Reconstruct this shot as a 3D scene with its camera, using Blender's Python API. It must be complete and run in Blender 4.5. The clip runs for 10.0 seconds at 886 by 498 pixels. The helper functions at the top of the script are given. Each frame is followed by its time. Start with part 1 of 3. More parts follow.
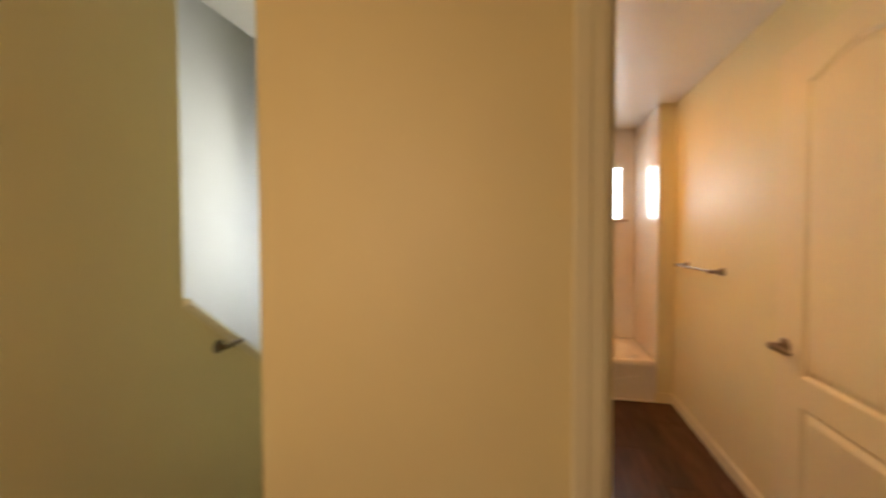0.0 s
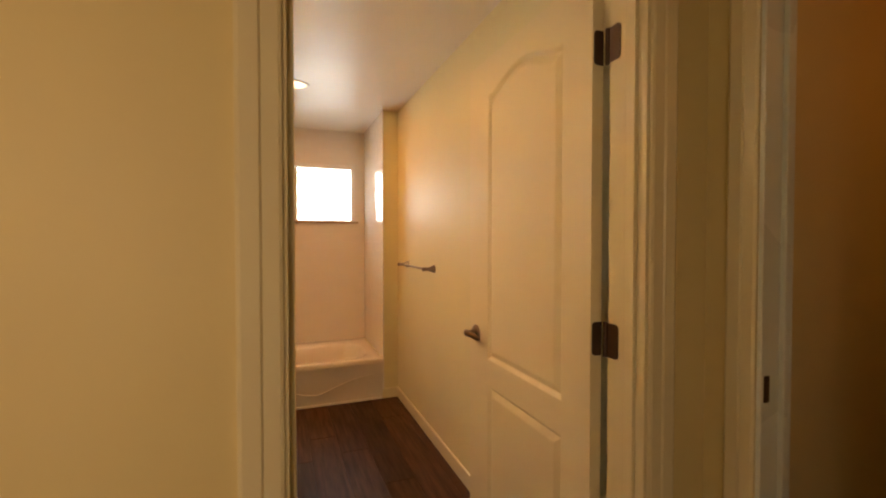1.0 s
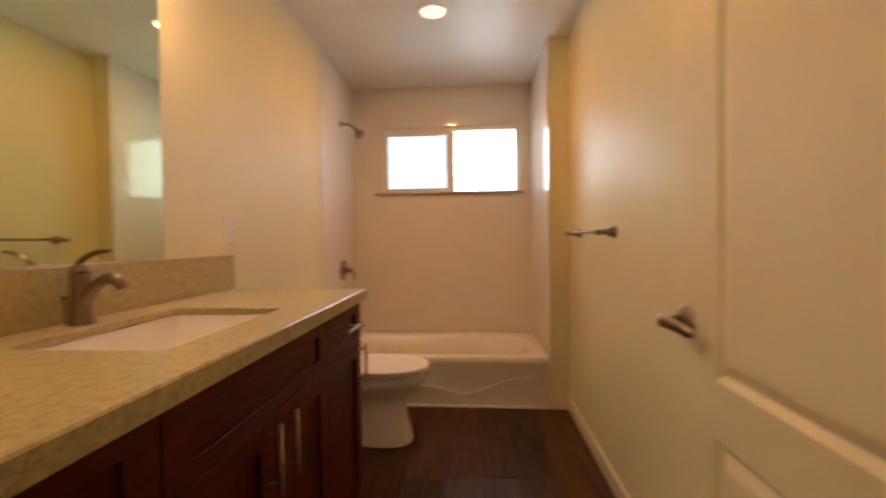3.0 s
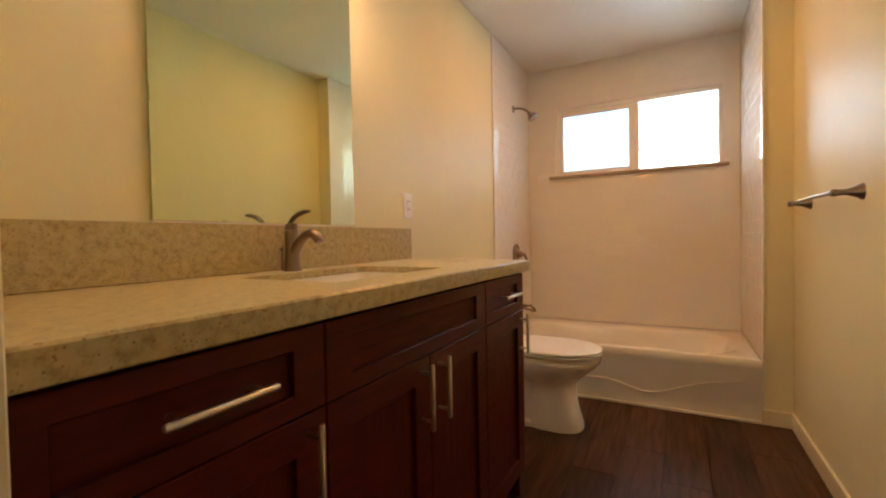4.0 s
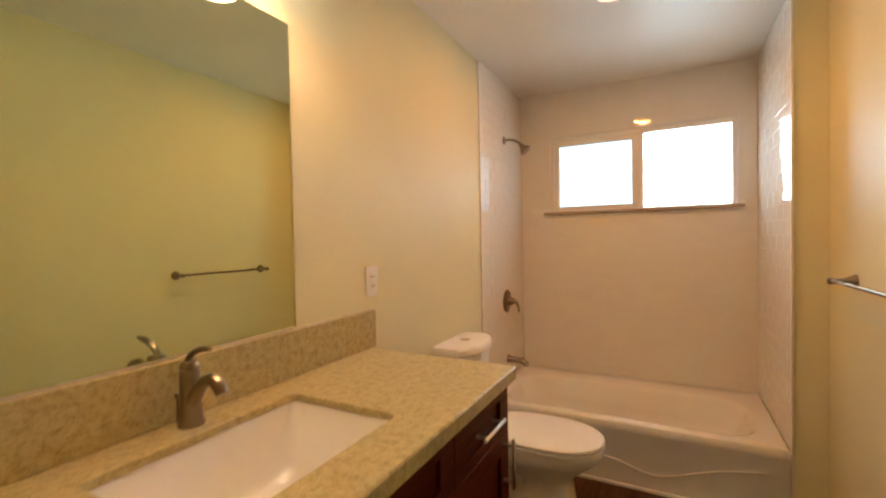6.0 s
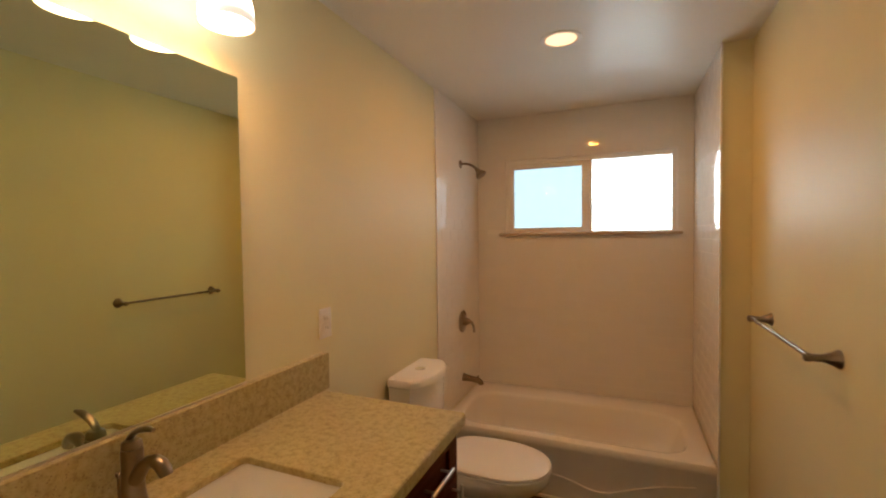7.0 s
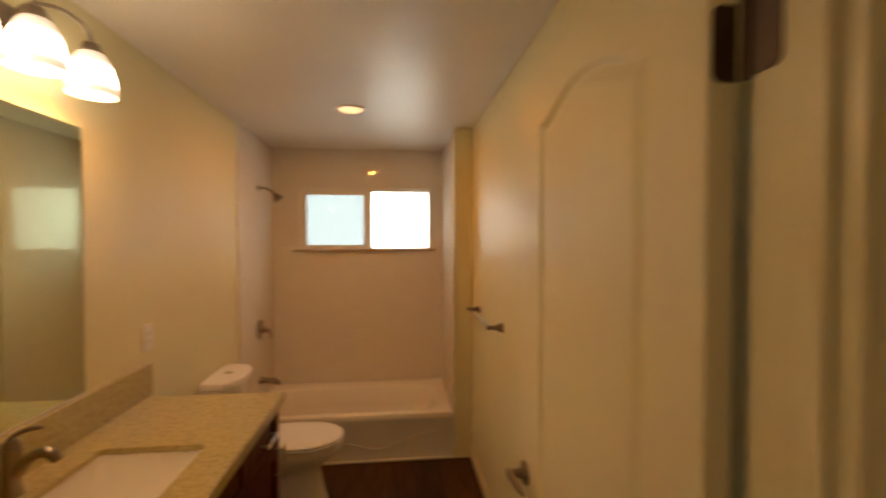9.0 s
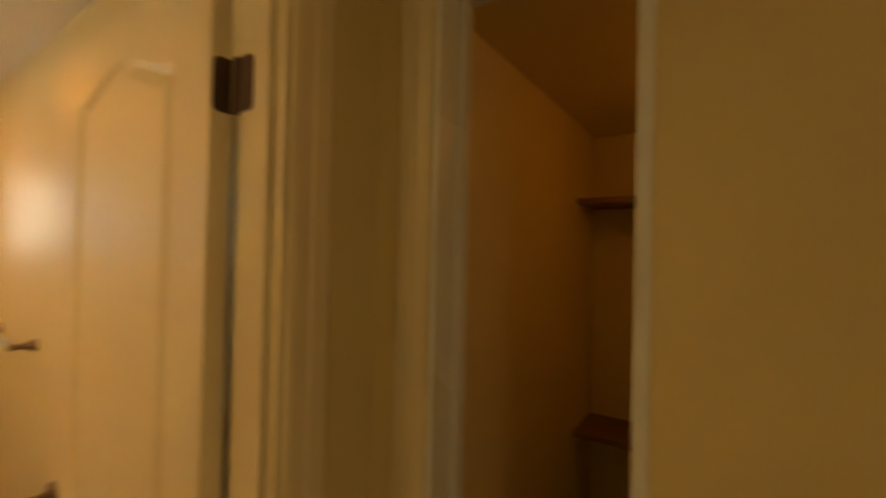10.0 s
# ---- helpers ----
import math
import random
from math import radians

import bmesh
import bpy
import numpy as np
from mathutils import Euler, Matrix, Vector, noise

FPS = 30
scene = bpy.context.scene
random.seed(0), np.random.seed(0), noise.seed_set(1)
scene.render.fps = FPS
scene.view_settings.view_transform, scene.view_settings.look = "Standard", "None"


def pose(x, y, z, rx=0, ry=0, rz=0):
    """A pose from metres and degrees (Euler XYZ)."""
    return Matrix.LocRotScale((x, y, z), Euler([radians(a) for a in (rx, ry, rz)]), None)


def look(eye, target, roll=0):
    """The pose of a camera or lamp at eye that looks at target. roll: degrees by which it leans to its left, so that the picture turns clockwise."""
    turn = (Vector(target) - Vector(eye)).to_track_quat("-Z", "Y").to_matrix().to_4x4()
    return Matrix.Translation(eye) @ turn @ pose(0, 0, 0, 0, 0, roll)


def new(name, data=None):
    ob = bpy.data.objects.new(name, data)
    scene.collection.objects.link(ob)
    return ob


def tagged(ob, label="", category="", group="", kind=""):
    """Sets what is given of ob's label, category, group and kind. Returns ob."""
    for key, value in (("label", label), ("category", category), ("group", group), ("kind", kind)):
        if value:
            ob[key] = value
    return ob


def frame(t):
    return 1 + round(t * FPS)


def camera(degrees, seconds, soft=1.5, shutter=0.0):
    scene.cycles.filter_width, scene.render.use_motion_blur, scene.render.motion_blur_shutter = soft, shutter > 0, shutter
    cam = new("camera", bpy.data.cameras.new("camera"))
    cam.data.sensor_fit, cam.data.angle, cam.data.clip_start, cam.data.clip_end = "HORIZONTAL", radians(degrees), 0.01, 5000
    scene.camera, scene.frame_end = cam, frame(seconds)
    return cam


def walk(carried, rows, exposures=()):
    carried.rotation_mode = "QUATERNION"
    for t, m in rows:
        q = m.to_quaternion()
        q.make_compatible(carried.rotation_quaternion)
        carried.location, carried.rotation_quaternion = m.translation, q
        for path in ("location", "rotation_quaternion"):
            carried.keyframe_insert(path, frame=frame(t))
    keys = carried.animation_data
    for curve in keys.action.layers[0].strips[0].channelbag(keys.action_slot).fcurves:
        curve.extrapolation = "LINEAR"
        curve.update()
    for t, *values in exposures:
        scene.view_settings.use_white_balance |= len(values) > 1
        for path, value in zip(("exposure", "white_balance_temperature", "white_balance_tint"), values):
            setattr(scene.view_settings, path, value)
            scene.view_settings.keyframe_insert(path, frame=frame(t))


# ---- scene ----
cam = camera(92.0, 10.0, soft=2.0, shutter=0.5)
PATH = [
    (0, (0.025, 0.232, 1.383), (-0.399, 2.185, 1.320), -0.2),
    (0.2, (0.052, 0.274, 1.369), (-0.094, 2.268, 1.318), 0.3),
    (0.5, (0.103, 0.349, 1.363), (0.397, 2.326, 1.322), 0.5),
    (1, (0.167, 0.444, 1.349), (0.885, 2.310, 1.307), 0.0),
    (1.5, (0.265, 0.606, 1.309), (0.985, 2.472, 1.254), -0.2),
    (2, (0.393, 0.841, 1.249), (1.112, 2.707, 1.198), 0.0),
    (2.5, (0.478, 1.049, 1.190), (0.887, 3.006, 1.137), -0.3),
    (3, (0.510, 1.158, 1.138), (0.362, 3.151, 1.089), -0.7),
    (3.2, (0.529, 1.184, 1.116), (0.119, 3.142, 1.069), -0.9),
    (4.3, (0.582, 1.213, 1.014), (-0.405, 2.953, 0.977), -1.1),
    (4.5, (0.569, 1.250, 1.016), (-0.416, 2.990, 0.989), -1.1),
    (5, (0.562, 1.339, 1.105), (-0.432, 3.074, 1.066), -1.0),
    (5.5, (0.512, 1.471, 1.209), (-0.475, 3.211, 1.167), -1.0),
    (6, (0.507, 1.557, 1.346), (-0.431, 3.323, 1.302), -1.1),
    (6.2, (0.513, 1.585, 1.388), (-0.413, 3.358, 1.357), -1.3),
    (7.3, (0.576, 1.492, 1.545), (-0.150, 3.354, 1.476), -0.7),
    (7.5, (0.588, 1.445, 1.540), (-0.115, 3.317, 1.494), -0.8),
    (8, (0.583, 1.282, 1.556), (0.067, 3.214, 1.516), -0.6),
    (8.5, (0.575, 1.079, 1.585), (0.320, 3.063, 1.545), -0.4),
    (9, (0.571, 0.885, 1.622), (0.787, 2.873, 1.579), 0.0),
    (9.5, (0.608, 0.729, 1.603), (1.610, 2.459, 1.590), 0.9),
    (9.8, (0.590, 0.676, 1.594), (2.034, 2.060, 1.601), 1.5),
    (10, (0.583, 0.662, 1.586), (2.239, 1.783, 1.604), 1.3),
]
EXPOSURES = [
    (0, 0.25, 6800, 16),
    (0.5, 0.27, 7200, 15),
    (1, 0.16, 7400, 14),
    (1.5, 0.06, 7200, 14),
    (2, 0.14, 6700, 14),
    (2.5, -0.03, 6400, 14),
    (3, -0.03, 6200, 13),
    (4.5, 0.35, 5750, 5),
    (5.5, 0.45, 5750, 4),
    (6.2, 0.07, 5950, 5),
    (7.5, -0.53, 6450, 7),
    (8.5, -0.53, 7100, 9),
    (9, -0.53, 7800, 11),
    (9.5, -0.25, 9000, 11),
    (10, -0.22, 10200, 9),
]
walk(cam, [(t, look(eye, target, roll)) for t, eye, target, roll in PATH], EXPOSURES)

# ---------------------------------------------------------------- light
scene.view_settings.exposure = 0.0
world = bpy.data.worlds.new("sky")
scene.world = world
world.use_nodes = True
wt = world.node_tree
sky = wt.nodes.new("ShaderNodeTexSky")
sky.sky_type = "NISHITA"
sky.sun_disc = False
sky.sun_elevation, sky.sun_rotation = radians(48), radians(200)
wt.nodes["Background"].inputs["Strength"].default_value = 0.1
wt.links.new(sky.outputs[0], wt.nodes["Background"].inputs["Color"])
sun = new("sun", bpy.data.lights.new("sun", "SUN"))
sun.data.energy, sun.data.angle, sun.data.color = 3.0, radians(0.5), (1.0, 0.94, 0.85)
sun.matrix_world = look((-1.3, -4, 6), (0, 0, 0))

WARM = (1.0, 0.385, 0.076)


def area_lamp(name, eye, target, w, h, power, color):
    lamp = new(name, bpy.data.lights.new(name, "AREA"))
    lamp.data.shape, lamp.data.size, lamp.data.size_y = "RECTANGLE", w, h
    lamp.data.energy, lamp.data.color = power, color
    lamp.matrix_world = look(eye, target)
    return lamp


def point_lamp(name, place, power, radius, color):
    lamp = new(name, bpy.data.lights.new(name, "POINT"))
    lamp.data.energy, lamp.data.shadow_soft_size, lamp.data.color = power, radius, color
    lamp.location = place
    return lamp


# unseen area lamps, added to brighten the stairwell and the hall
area_lamp("stair_fill_light", (-1.75, 3.30, 1.85), (-2.2, 1.3, 1.7), 0.8, 1.5, 5.0, (0.92, 0.97, 0.90))
hall_fill = area_lamp("hall_fill_light", (-0.75, -0.74, 1.5), (-0.70, 1.2, 1.35), 0.8, 1.1, 5.2, (1.0, 0.65, 0.36))
# narrowed so this added light stays off the closet-side wall
hall_fill.data.spread = radians(108)


# ---------------------------------------------------------------- materials
def nodes_of(name):
    m = bpy.data.materials.new(name)
    m.use_nodes = True
    t = m.node_tree
    return m, t, t.nodes["Principled BSDF"]


def ramp(t, fac, stops):
    r = t.nodes.new("ShaderNodeValToRGB")
    while len(r.color_ramp.elements) < len(stops):
        r.color_ramp.elements.new(0.5)
    for e, (p, c) in zip(r.color_ramp.elements, stops):
        e.position, e.color = p, (*c, 1)
    t.links.new(fac, r.inputs[0])
    return r.outputs[0]


def coords(t, scale=(1, 1, 1), per_object=False):
    c = t.nodes.new("ShaderNodeTexCoord")
    mp = t.nodes.new("ShaderNodeMapping")
    mp.inputs["Scale"].default_value = scale
    t.links.new(c.outputs["Object"], mp.inputs["Vector"])
    if per_object:
        info = t.nodes.new("ShaderNodeObjectInfo")
        mul = t.nodes.new("ShaderNodeMath")
        mul.operation = "MULTIPLY"
        mul.inputs[1].default_value = 37.0
        t.links.new(info.outputs["Random"], mul.inputs[0])
        t.links.new(mul.outputs[0], mp.inputs["Location"])
    return mp.outputs[0]


def noise_of(t, vec, scale, detail=4.0, rough=0.55):
    n = t.nodes.new("ShaderNodeTexNoise")
    n.inputs["Scale"].default_value, n.inputs["Detail"].default_value, n.inputs["Roughness"].default_value = scale, detail, rough
    t.links.new(vec, n.inputs["Vector"])
    return n.outputs["Fac"]


def bump_of(t, b, height, strength, dist=0.002):
    n = t.nodes.new("ShaderNodeBump")
    n.inputs["Strength"].default_value, n.inputs["Distance"].default_value = strength, dist
    t.links.new(height, n.inputs["Height"])
    t.links.new(n.outputs[0], b.inputs["Normal"])


def painted(name, color, rough, grain=90.0, strength=0.12, spread=0.06, metal=0.0, rough_spread=0.08):
    """A plain painted or glazed or metal surface: broad uneven tone, fine relief."""
    m, t, b = nodes_of(name)
    v = coords(t)
    lo = tuple(c * (1 - spread) for c in color)
    hi = tuple(min(1.0, c * (1 + spread)) for c in color)
    t.links.new(ramp(t, noise_of(t, v, 1.9, 2), [(0.25, lo), (0.75, hi)]), b.inputs["Base Color"])
    rough_map = t.nodes.new("ShaderNodeMapRange")
    rough_map.inputs["To Min"].default_value, rough_map.inputs["To Max"].default_value = max(0.02, rough - rough_spread / 2), rough + rough_spread / 2
    t.links.new(noise_of(t, v, 1.7, 1), rough_map.inputs["Value"])
    t.links.new(rough_map.outputs[0], b.inputs["Roughness"])
    b.inputs["Metallic"].default_value = metal
    if strength:
        bump_of(t, b, noise_of(t, v, grain, 3), strength)
    return m


WALL = painted("cream wall paint", (0.77, 0.718, 0.455), 0.49, 130, 0.10, 0.03)
HALL_WALL = painted("hall wall paint", (0.76, 0.655, 0.355), 0.50, 130, 0.12, 0.03)
CEIL = painted("ceiling paint", (0.83, 0.79, 0.70), 0.40, 110, 0.15, 0.03)
TRIM = painted("trim enamel", (0.80, 0.735, 0.51), 0.32, 60, 0.04, 0.03)
DOOR = painted("door enamel", (0.80, 0.725, 0.50), 0.47, 70, 0.05, 0.03)
GROUT = painted("white grout", (0.81, 0.775, 0.71), 0.40, 300, 0.2, 0.05)
WHITE_WALL = painted("white wall paint", (0.82, 0.82, 0.78), 0.6, 130, 0.1, 0.03)
# white enamel; the cool daylight falling on the closet jamb is mixed into the colour
COOL_LIT_ENAMEL = painted("white enamel tinted as in cool daylight", (0.80, 0.85, 0.80), 0.28, 60, 0.04, 0.03)
PORCELAIN = painted("white glazed china", (0.84, 0.815, 0.78), 0.08, 20, 0.0, 0.02, rough_spread=0.03)
TUB = painted("white tub enamel", (0.84, 0.81, 0.76), 0.10, 12, 0.02, 0.02, rough_spread=0.04)
PLASTIC = painted("white plastic", (0.83, 0.82, 0.80), 0.35, 60, 0.02, 0.02)
VINYL = painted("white vinyl", (0.84, 0.82, 0.78), 0.35, 60, 0.02, 0.02)
NICKEL = painted("brushed nickel", (0.27, 0.215, 0.165), 0.28, 200, 0.04, 0.08, 1.0)
CHROME = painted("polished chrome", (0.72, 0.70, 0.68), 0.10, 60, 0.0, 0.03, 1.0, 0.03)
STEEL = painted("satin steel pull", (0.66, 0.62, 0.56), 0.30, 200, 0.04, 0.06, 1.0)
BRONZE = painted("dark bronze", (0.085, 0.055, 0.042), 0.42, 150, 0.08, 0.2, 0.6)
DARK = painted("dark gap", (0.02, 0.014, 0.01), 0.8, 60, 0.0, 0.1)
SHELF = painted("dark shelf board", (0.26, 0.15, 0.08), 0.6, 90, 0.1, 0.2)
SILL = painted("stone sill", (0.42, 0.33, 0.22), 0.25, 120, 0.03, 0.15)


def tile_glaze():
    m, t, b = nodes_of("white tile glaze")
    info = t.nodes.new("ShaderNodeObjectInfo")
    v = coords(t, per_object=True)
    t.links.new(ramp(t, info.outputs["Random"], [(0.0, (0.805, 0.770, 0.705)), (1.0, (0.825, 0.790, 0.725))]), b.inputs["Base Color"])
    b.inputs["Roughness"].default_value = 0.05
    bump_of(t, b, noise_of(t, v, 9.0, 1), 0.10, 0.003)
    return m


TILE = tile_glaze()


def quartz():
    m, t, b = nodes_of("speckled beige quartz")
    v = coords(t)
    base = ramp(t, noise_of(t, v, 52.0, 6, 0.72), [(0.30, (0.29, 0.215, 0.085)), (0.5, (0.47, 0.388, 0.178)), (0.72, (0.56, 0.480, 0.250))])
    vor = t.nodes.new("ShaderNodeTexVoronoi")
    vor.inputs["Scale"].default_value = 140.0
    t.links.new(v, vor.inputs["Vector"])
    speck = ramp(t, vor.outputs["Distance"], [(0.0, (1, 1, 1)), (0.16, (1, 1, 1)), (0.27, (0, 0, 0))])
    pick = ramp(t, noise_of(t, v, 60.0, 2), [(0.44, (0, 0, 0)), (0.51, (1, 1, 1))])
    both = t.nodes.new("ShaderNodeMath")
    both.operation = "MULTIPLY"
    t.links.new(speck, both.inputs[0])
    t.links.new(pick, both.inputs[1])
    mix = t.nodes.new("ShaderNodeMix")
    mix.data_type = "RGBA"
    t.links.new(both.outputs[0], mix.inputs[0])
    t.links.new(base, mix.inputs[6])
    mix.inputs[7].default_value = (0.23, 0.155, 0.065, 1)
    t.links.new(mix.outputs[2], b.inputs["Base Color"])
    b.inputs["Roughness"].default_value = 0.30
    bump_of(t, b, noise_of(t, v, 160.0, 2), 0.03, 0.001)
    return m


QUARTZ = quartz()


def timber(name, dark, light, scale, rough, per_object=False, strength=0.1):
    """Wood: grain stretched along one axis by the scale."""
    m, t, b = nodes_of(name)
    v = coords(t, scale, per_object)
    g = noise_of(t, v, 4.0, 8, 0.62)
    col = ramp(t, g, [(0.30, dark), (0.52, tuple((a + c) / 2 for a, c in zip(dark, light))), (0.70, light)])
    if per_object:
        info = t.nodes.new("ShaderNodeObjectInfo")
        hsv = t.nodes.new("ShaderNodeHueSaturation")
        rgb = t.nodes.new("ShaderNodeMapRange")
        rgb.inputs["To Min"].default_value, rgb.inputs["To Max"].default_value = 0.7, 1.35
        t.links.new(info.outputs["Random"], rgb.inputs["Value"])
        t.links.new(rgb.outputs[0], hsv.inputs["Value"])
        t.links.new(col, hsv.inputs["Color"])
        col = hsv.outputs[0]
    t.links.new(col, b.inputs["Base Color"])
    t.links.new(ramp(t, g, [(0.3, (rough + 0.08,) * 3), (0.7, (rough - 0.06,) * 3)]), b.inputs["Roughness"])
    b.inputs["Specular IOR Level"].default_value = 0.18
    bump_of(t, b, g, strength, 0.001)
    return m


CHERRY = timber("cherry stained wood", (0.050, 0.0042, 0.0011), (0.090, 0.0082, 0.0019), (14.0, 1.6, 14.0), 0.40, strength=0.04)
CHERRY_UP = timber("cherry stained upright grain", (0.050, 0.0042, 0.0011), (0.090, 0.0082, 0.0019), (14.0, 14.0, 1.6), 0.40, strength=0.04)
PLANK = timber("dark brown vinyl plank", (0.028, 0.0105, 0.0052), (0.092, 0.038, 0.018), (11.0, 0.9, 1.0), 0.38, True)


def glowing(name, color, strength):
    m, t, b = nodes_of(name)
    b.inputs["Base Color"].default_value = (0.85, 0.83, 0.8, 1)
    b.inputs["Roughness"].default_value = 0.25
    b.inputs["Emission Color"].default_value = (*color, 1)
    b.inputs["Emission Strength"].default_value = strength
    return m


SHADE = glowing("lit frosted glass", (1.0, 0.84, 0.70), 12.0)
# the glass glows most beside the bulb and fades to the rim and the neck
shade_tree = SHADE.node_tree
shade_xyz = shade_tree.nodes.new("ShaderNodeSeparateXYZ")
shade_tree.links.new(coords(shade_tree), shade_xyz.inputs[0])
shade_z = shade_tree.nodes.new("ShaderNodeMapRange")
shade_z.inputs["From Min"].default_value, shade_z.inputs["From Max"].default_value = 2.078, 2.214
shade_tree.links.new(shade_xyz.outputs["Z"], shade_z.inputs["Value"])
shade_band = ramp(shade_tree, shade_z.outputs[0], [(0.0, (0.06,) * 3), (0.14, (0.07,) * 3), (0.28, (1.0,) * 3), (0.60, (1.0,) * 3), (0.74, (0.085,) * 3), (1.0, (0.055,) * 3)])
shade_mul = shade_tree.nodes.new("ShaderNodeMath")
shade_mul.operation = "MULTIPLY"
shade_mul.inputs[1].default_value = 15.0
shade_tree.links.new(shade_band, shade_mul.inputs[0])
shade_tree.links.new(shade_mul.outputs[0], shade_tree.nodes["Principled BSDF"].inputs["Emission Strength"])
LENS = glowing("lit recessed lens", (1.0, 0.55, 0.26), 2.2)
OUTSIDE = glowing("bright outdoors", (0.78, 0.90, 1.0), 8.0)


def clear_glass(name, color, rough, ior=1.45):
    m, t, b = nodes_of(name)
    b.inputs["Base Color"].default_value = (*color, 1)
    b.inputs["Roughness"].default_value = rough
    b.inputs["Transmission Weight"].default_value = 1.0
    b.inputs["IOR"].default_value = ior
    return m


GLASS = clear_glass("window glass", (0.98, 0.99, 0.96), 0.0)
GLASS_SCREEN = clear_glass("hazy window glass", (0.138, 0.160, 0.165), 0.03, 1.12)


def mirror_glass():
    m, t, b = nodes_of("mirror glass")
    b.inputs["Base Color"].default_value = (0.72, 0.81, 0.58, 1)
    b.inputs["Metallic"].default_value = 1.0
    b.inputs["Roughness"].default_value = 0.012
    return m


MIRROR = mirror_glass()


# ---------------------------------------------------------------- mesh helpers
def mesh_of(name, bm, material, smooth=False):
    bmesh.ops.recalc_face_normals(bm, faces=bm.faces)
    me = bpy.data.meshes.new(name)
    bm.to_mesh(me)
    bm.free()
    me.materials.append(material)
    if smooth:
        for p in me.polygons:
            p.use_smooth = True
        me.set_sharp_from_angle(angle=radians(40))
    return me


def thing(name, base, label, category, group=""):
    e = new(name)
    e.empty_display_size = 0.05
    e.location = base
    tagged(e, label, category, group)
    return e


def part(name, bm, material, parent, label="", smooth=False):
    ob = new(name, mesh_of(name, bm, material, smooth))
    ob.parent = parent
    if parent.type == "EMPTY":
        ob.matrix_parent_inverse = Matrix.Translation(-parent.location)
    if label:
        ob["label"] = label
    return ob


def solo(name, bm, material, label, category, group="", kind="", smooth=False):
    return tagged(new(name, mesh_of(name, bm, material, smooth)), label, category, group, kind)


def structure(name, bm, material, label, category="wall", smooth=False):
    return solo(name, bm, material, label, category, "", "structure", smooth)


def box(bm, x0, x1, y0, y1, z0, z1, bevel=0.0, segs=2):
    r = bmesh.ops.create_cube(bm, size=1.0, matrix=Matrix.LocRotScale(((x0 + x1) / 2, (y0 + y1) / 2, (z0 + z1) / 2), None, (abs(x1 - x0), abs(y1 - y0), abs(z1 - z0))))
    if bevel:
        edges = {e for v in r["verts"] for e in v.link_edges}
        bmesh.ops.bevel(bm, geom=list(edges), offset=bevel, segments=segs, affect="EDGES", profile=0.5)
    return bm


def boxes(*rows, bevel=0.0):
    bm = bmesh.new()
    for r in rows:
        b = bmesh.new()
        box(b, *r, bevel=bevel)
        me = bpy.data.meshes.new("tmp")
        b.to_mesh(me)
        b.free()
        bm.from_mesh(me)
        bpy.data.meshes.remove(me)
    return bm


def loft(bm, rings, cap0=True, cap1=True, closed=False):
    """Skin rings of equally many points, in order."""
    vs = [[bm.verts.new(p) for p in ring] for ring in rings]
    n = len(vs[0])
    pairs = list(zip(vs, vs[1:])) + ([(vs[-1], vs[0])] if closed else [])
    for a, b in pairs:
        for i in range(n):
            bm.faces.new((a[i], a[(i + 1) % n], b[(i + 1) % n], b[i]))
    if not closed:
        if cap0:
            bm.faces.new(vs[0])
        if cap1:
            bm.faces.new(vs[-1])
    return bm


def rrect(cx, cy, hx, hy, r, z, n=6):
    """A rounded rectangle in the plane z, 4 n points."""
    pts = []
    for k, (sx, sy) in enumerate(((1, 1), (-1, 1), (-1, -1), (1, -1))):
        for i in range(n):
            a = math.pi / 2 * (k + i / (n - 1))
            pts.append((cx + sx * (hx - r) + r * math.cos(a), cy + sy * (hy - r) + r * math.sin(a), z))
    return pts


def oval(cx, cy, hx, hy, z, n=32, power=2.0, back=1.0):
    """A superellipse in the plane z; back squares off its -x half."""
    pts = []
    for i in range(n):
        a = 2 * math.pi * i / n
        c, s = math.cos(a), math.sin(a)
        p = 2.0 / (power if c > 0 else power * back)
        pts.append((cx + hx * math.copysign(abs(c) ** p, c), cy + hy * math.copysign(abs(s) ** p, s), z))
    return pts


def tube(bm, path, radii, n=12, flat=1.0):
    """Sweep a circle (flattened by flat) along points."""
    path = [Vector(p) for p in path]
    rings, side = [], None
    for i, p in enumerate(path):
        d = (path[min(i + 1, len(path) - 1)] - path[max(i - 1, 0)]).normalized()
        if side is None:
            side = d.cross(Vector((0, 0, 1)) if abs(d.z) < 0.9 else Vector((0, 1, 0))).normalized()
        side = (side - d * side.dot(d)).normalized()
        up = side.cross(d).normalized()
        r = radii[i] if isinstance(radii, (list, tuple)) else radii
        rings.append([p + (side * math.cos(a) + up * flat * math.sin(a)) * r for a in (2 * math.pi * k / n for k in range(n))])
    return loft(bm, rings)


def lathe(bm, centre, axis, profile, n=24):
    """Turn (distance along axis, radius) pairs round an axis through centre."""
    axis = Vector(axis).normalized()
    side = axis.cross(Vector((0, 0, 1)) if abs(axis.z) < 0.9 else Vector((1, 0, 0))).normalized()
    up = axis.cross(side)
    c = Vector(centre)
    return loft(bm, [[c + axis * h + (side * math.cos(a) + up * math.sin(a)) * max(r, 0.0004) for a in (2 * math.pi * k / n for k in range(n))] for h, r in profile])


def arc(p0, p1, p2, n=8):
    """Points of a quadratic curve."""
    p0, p1, p2 = Vector(p0), Vector(p1), Vector(p2)
    return [p0 * (1 - u) ** 2 + p1 * 2 * u * (1 - u) + p2 * u * u for u in (i / n for i in range(n + 1))]


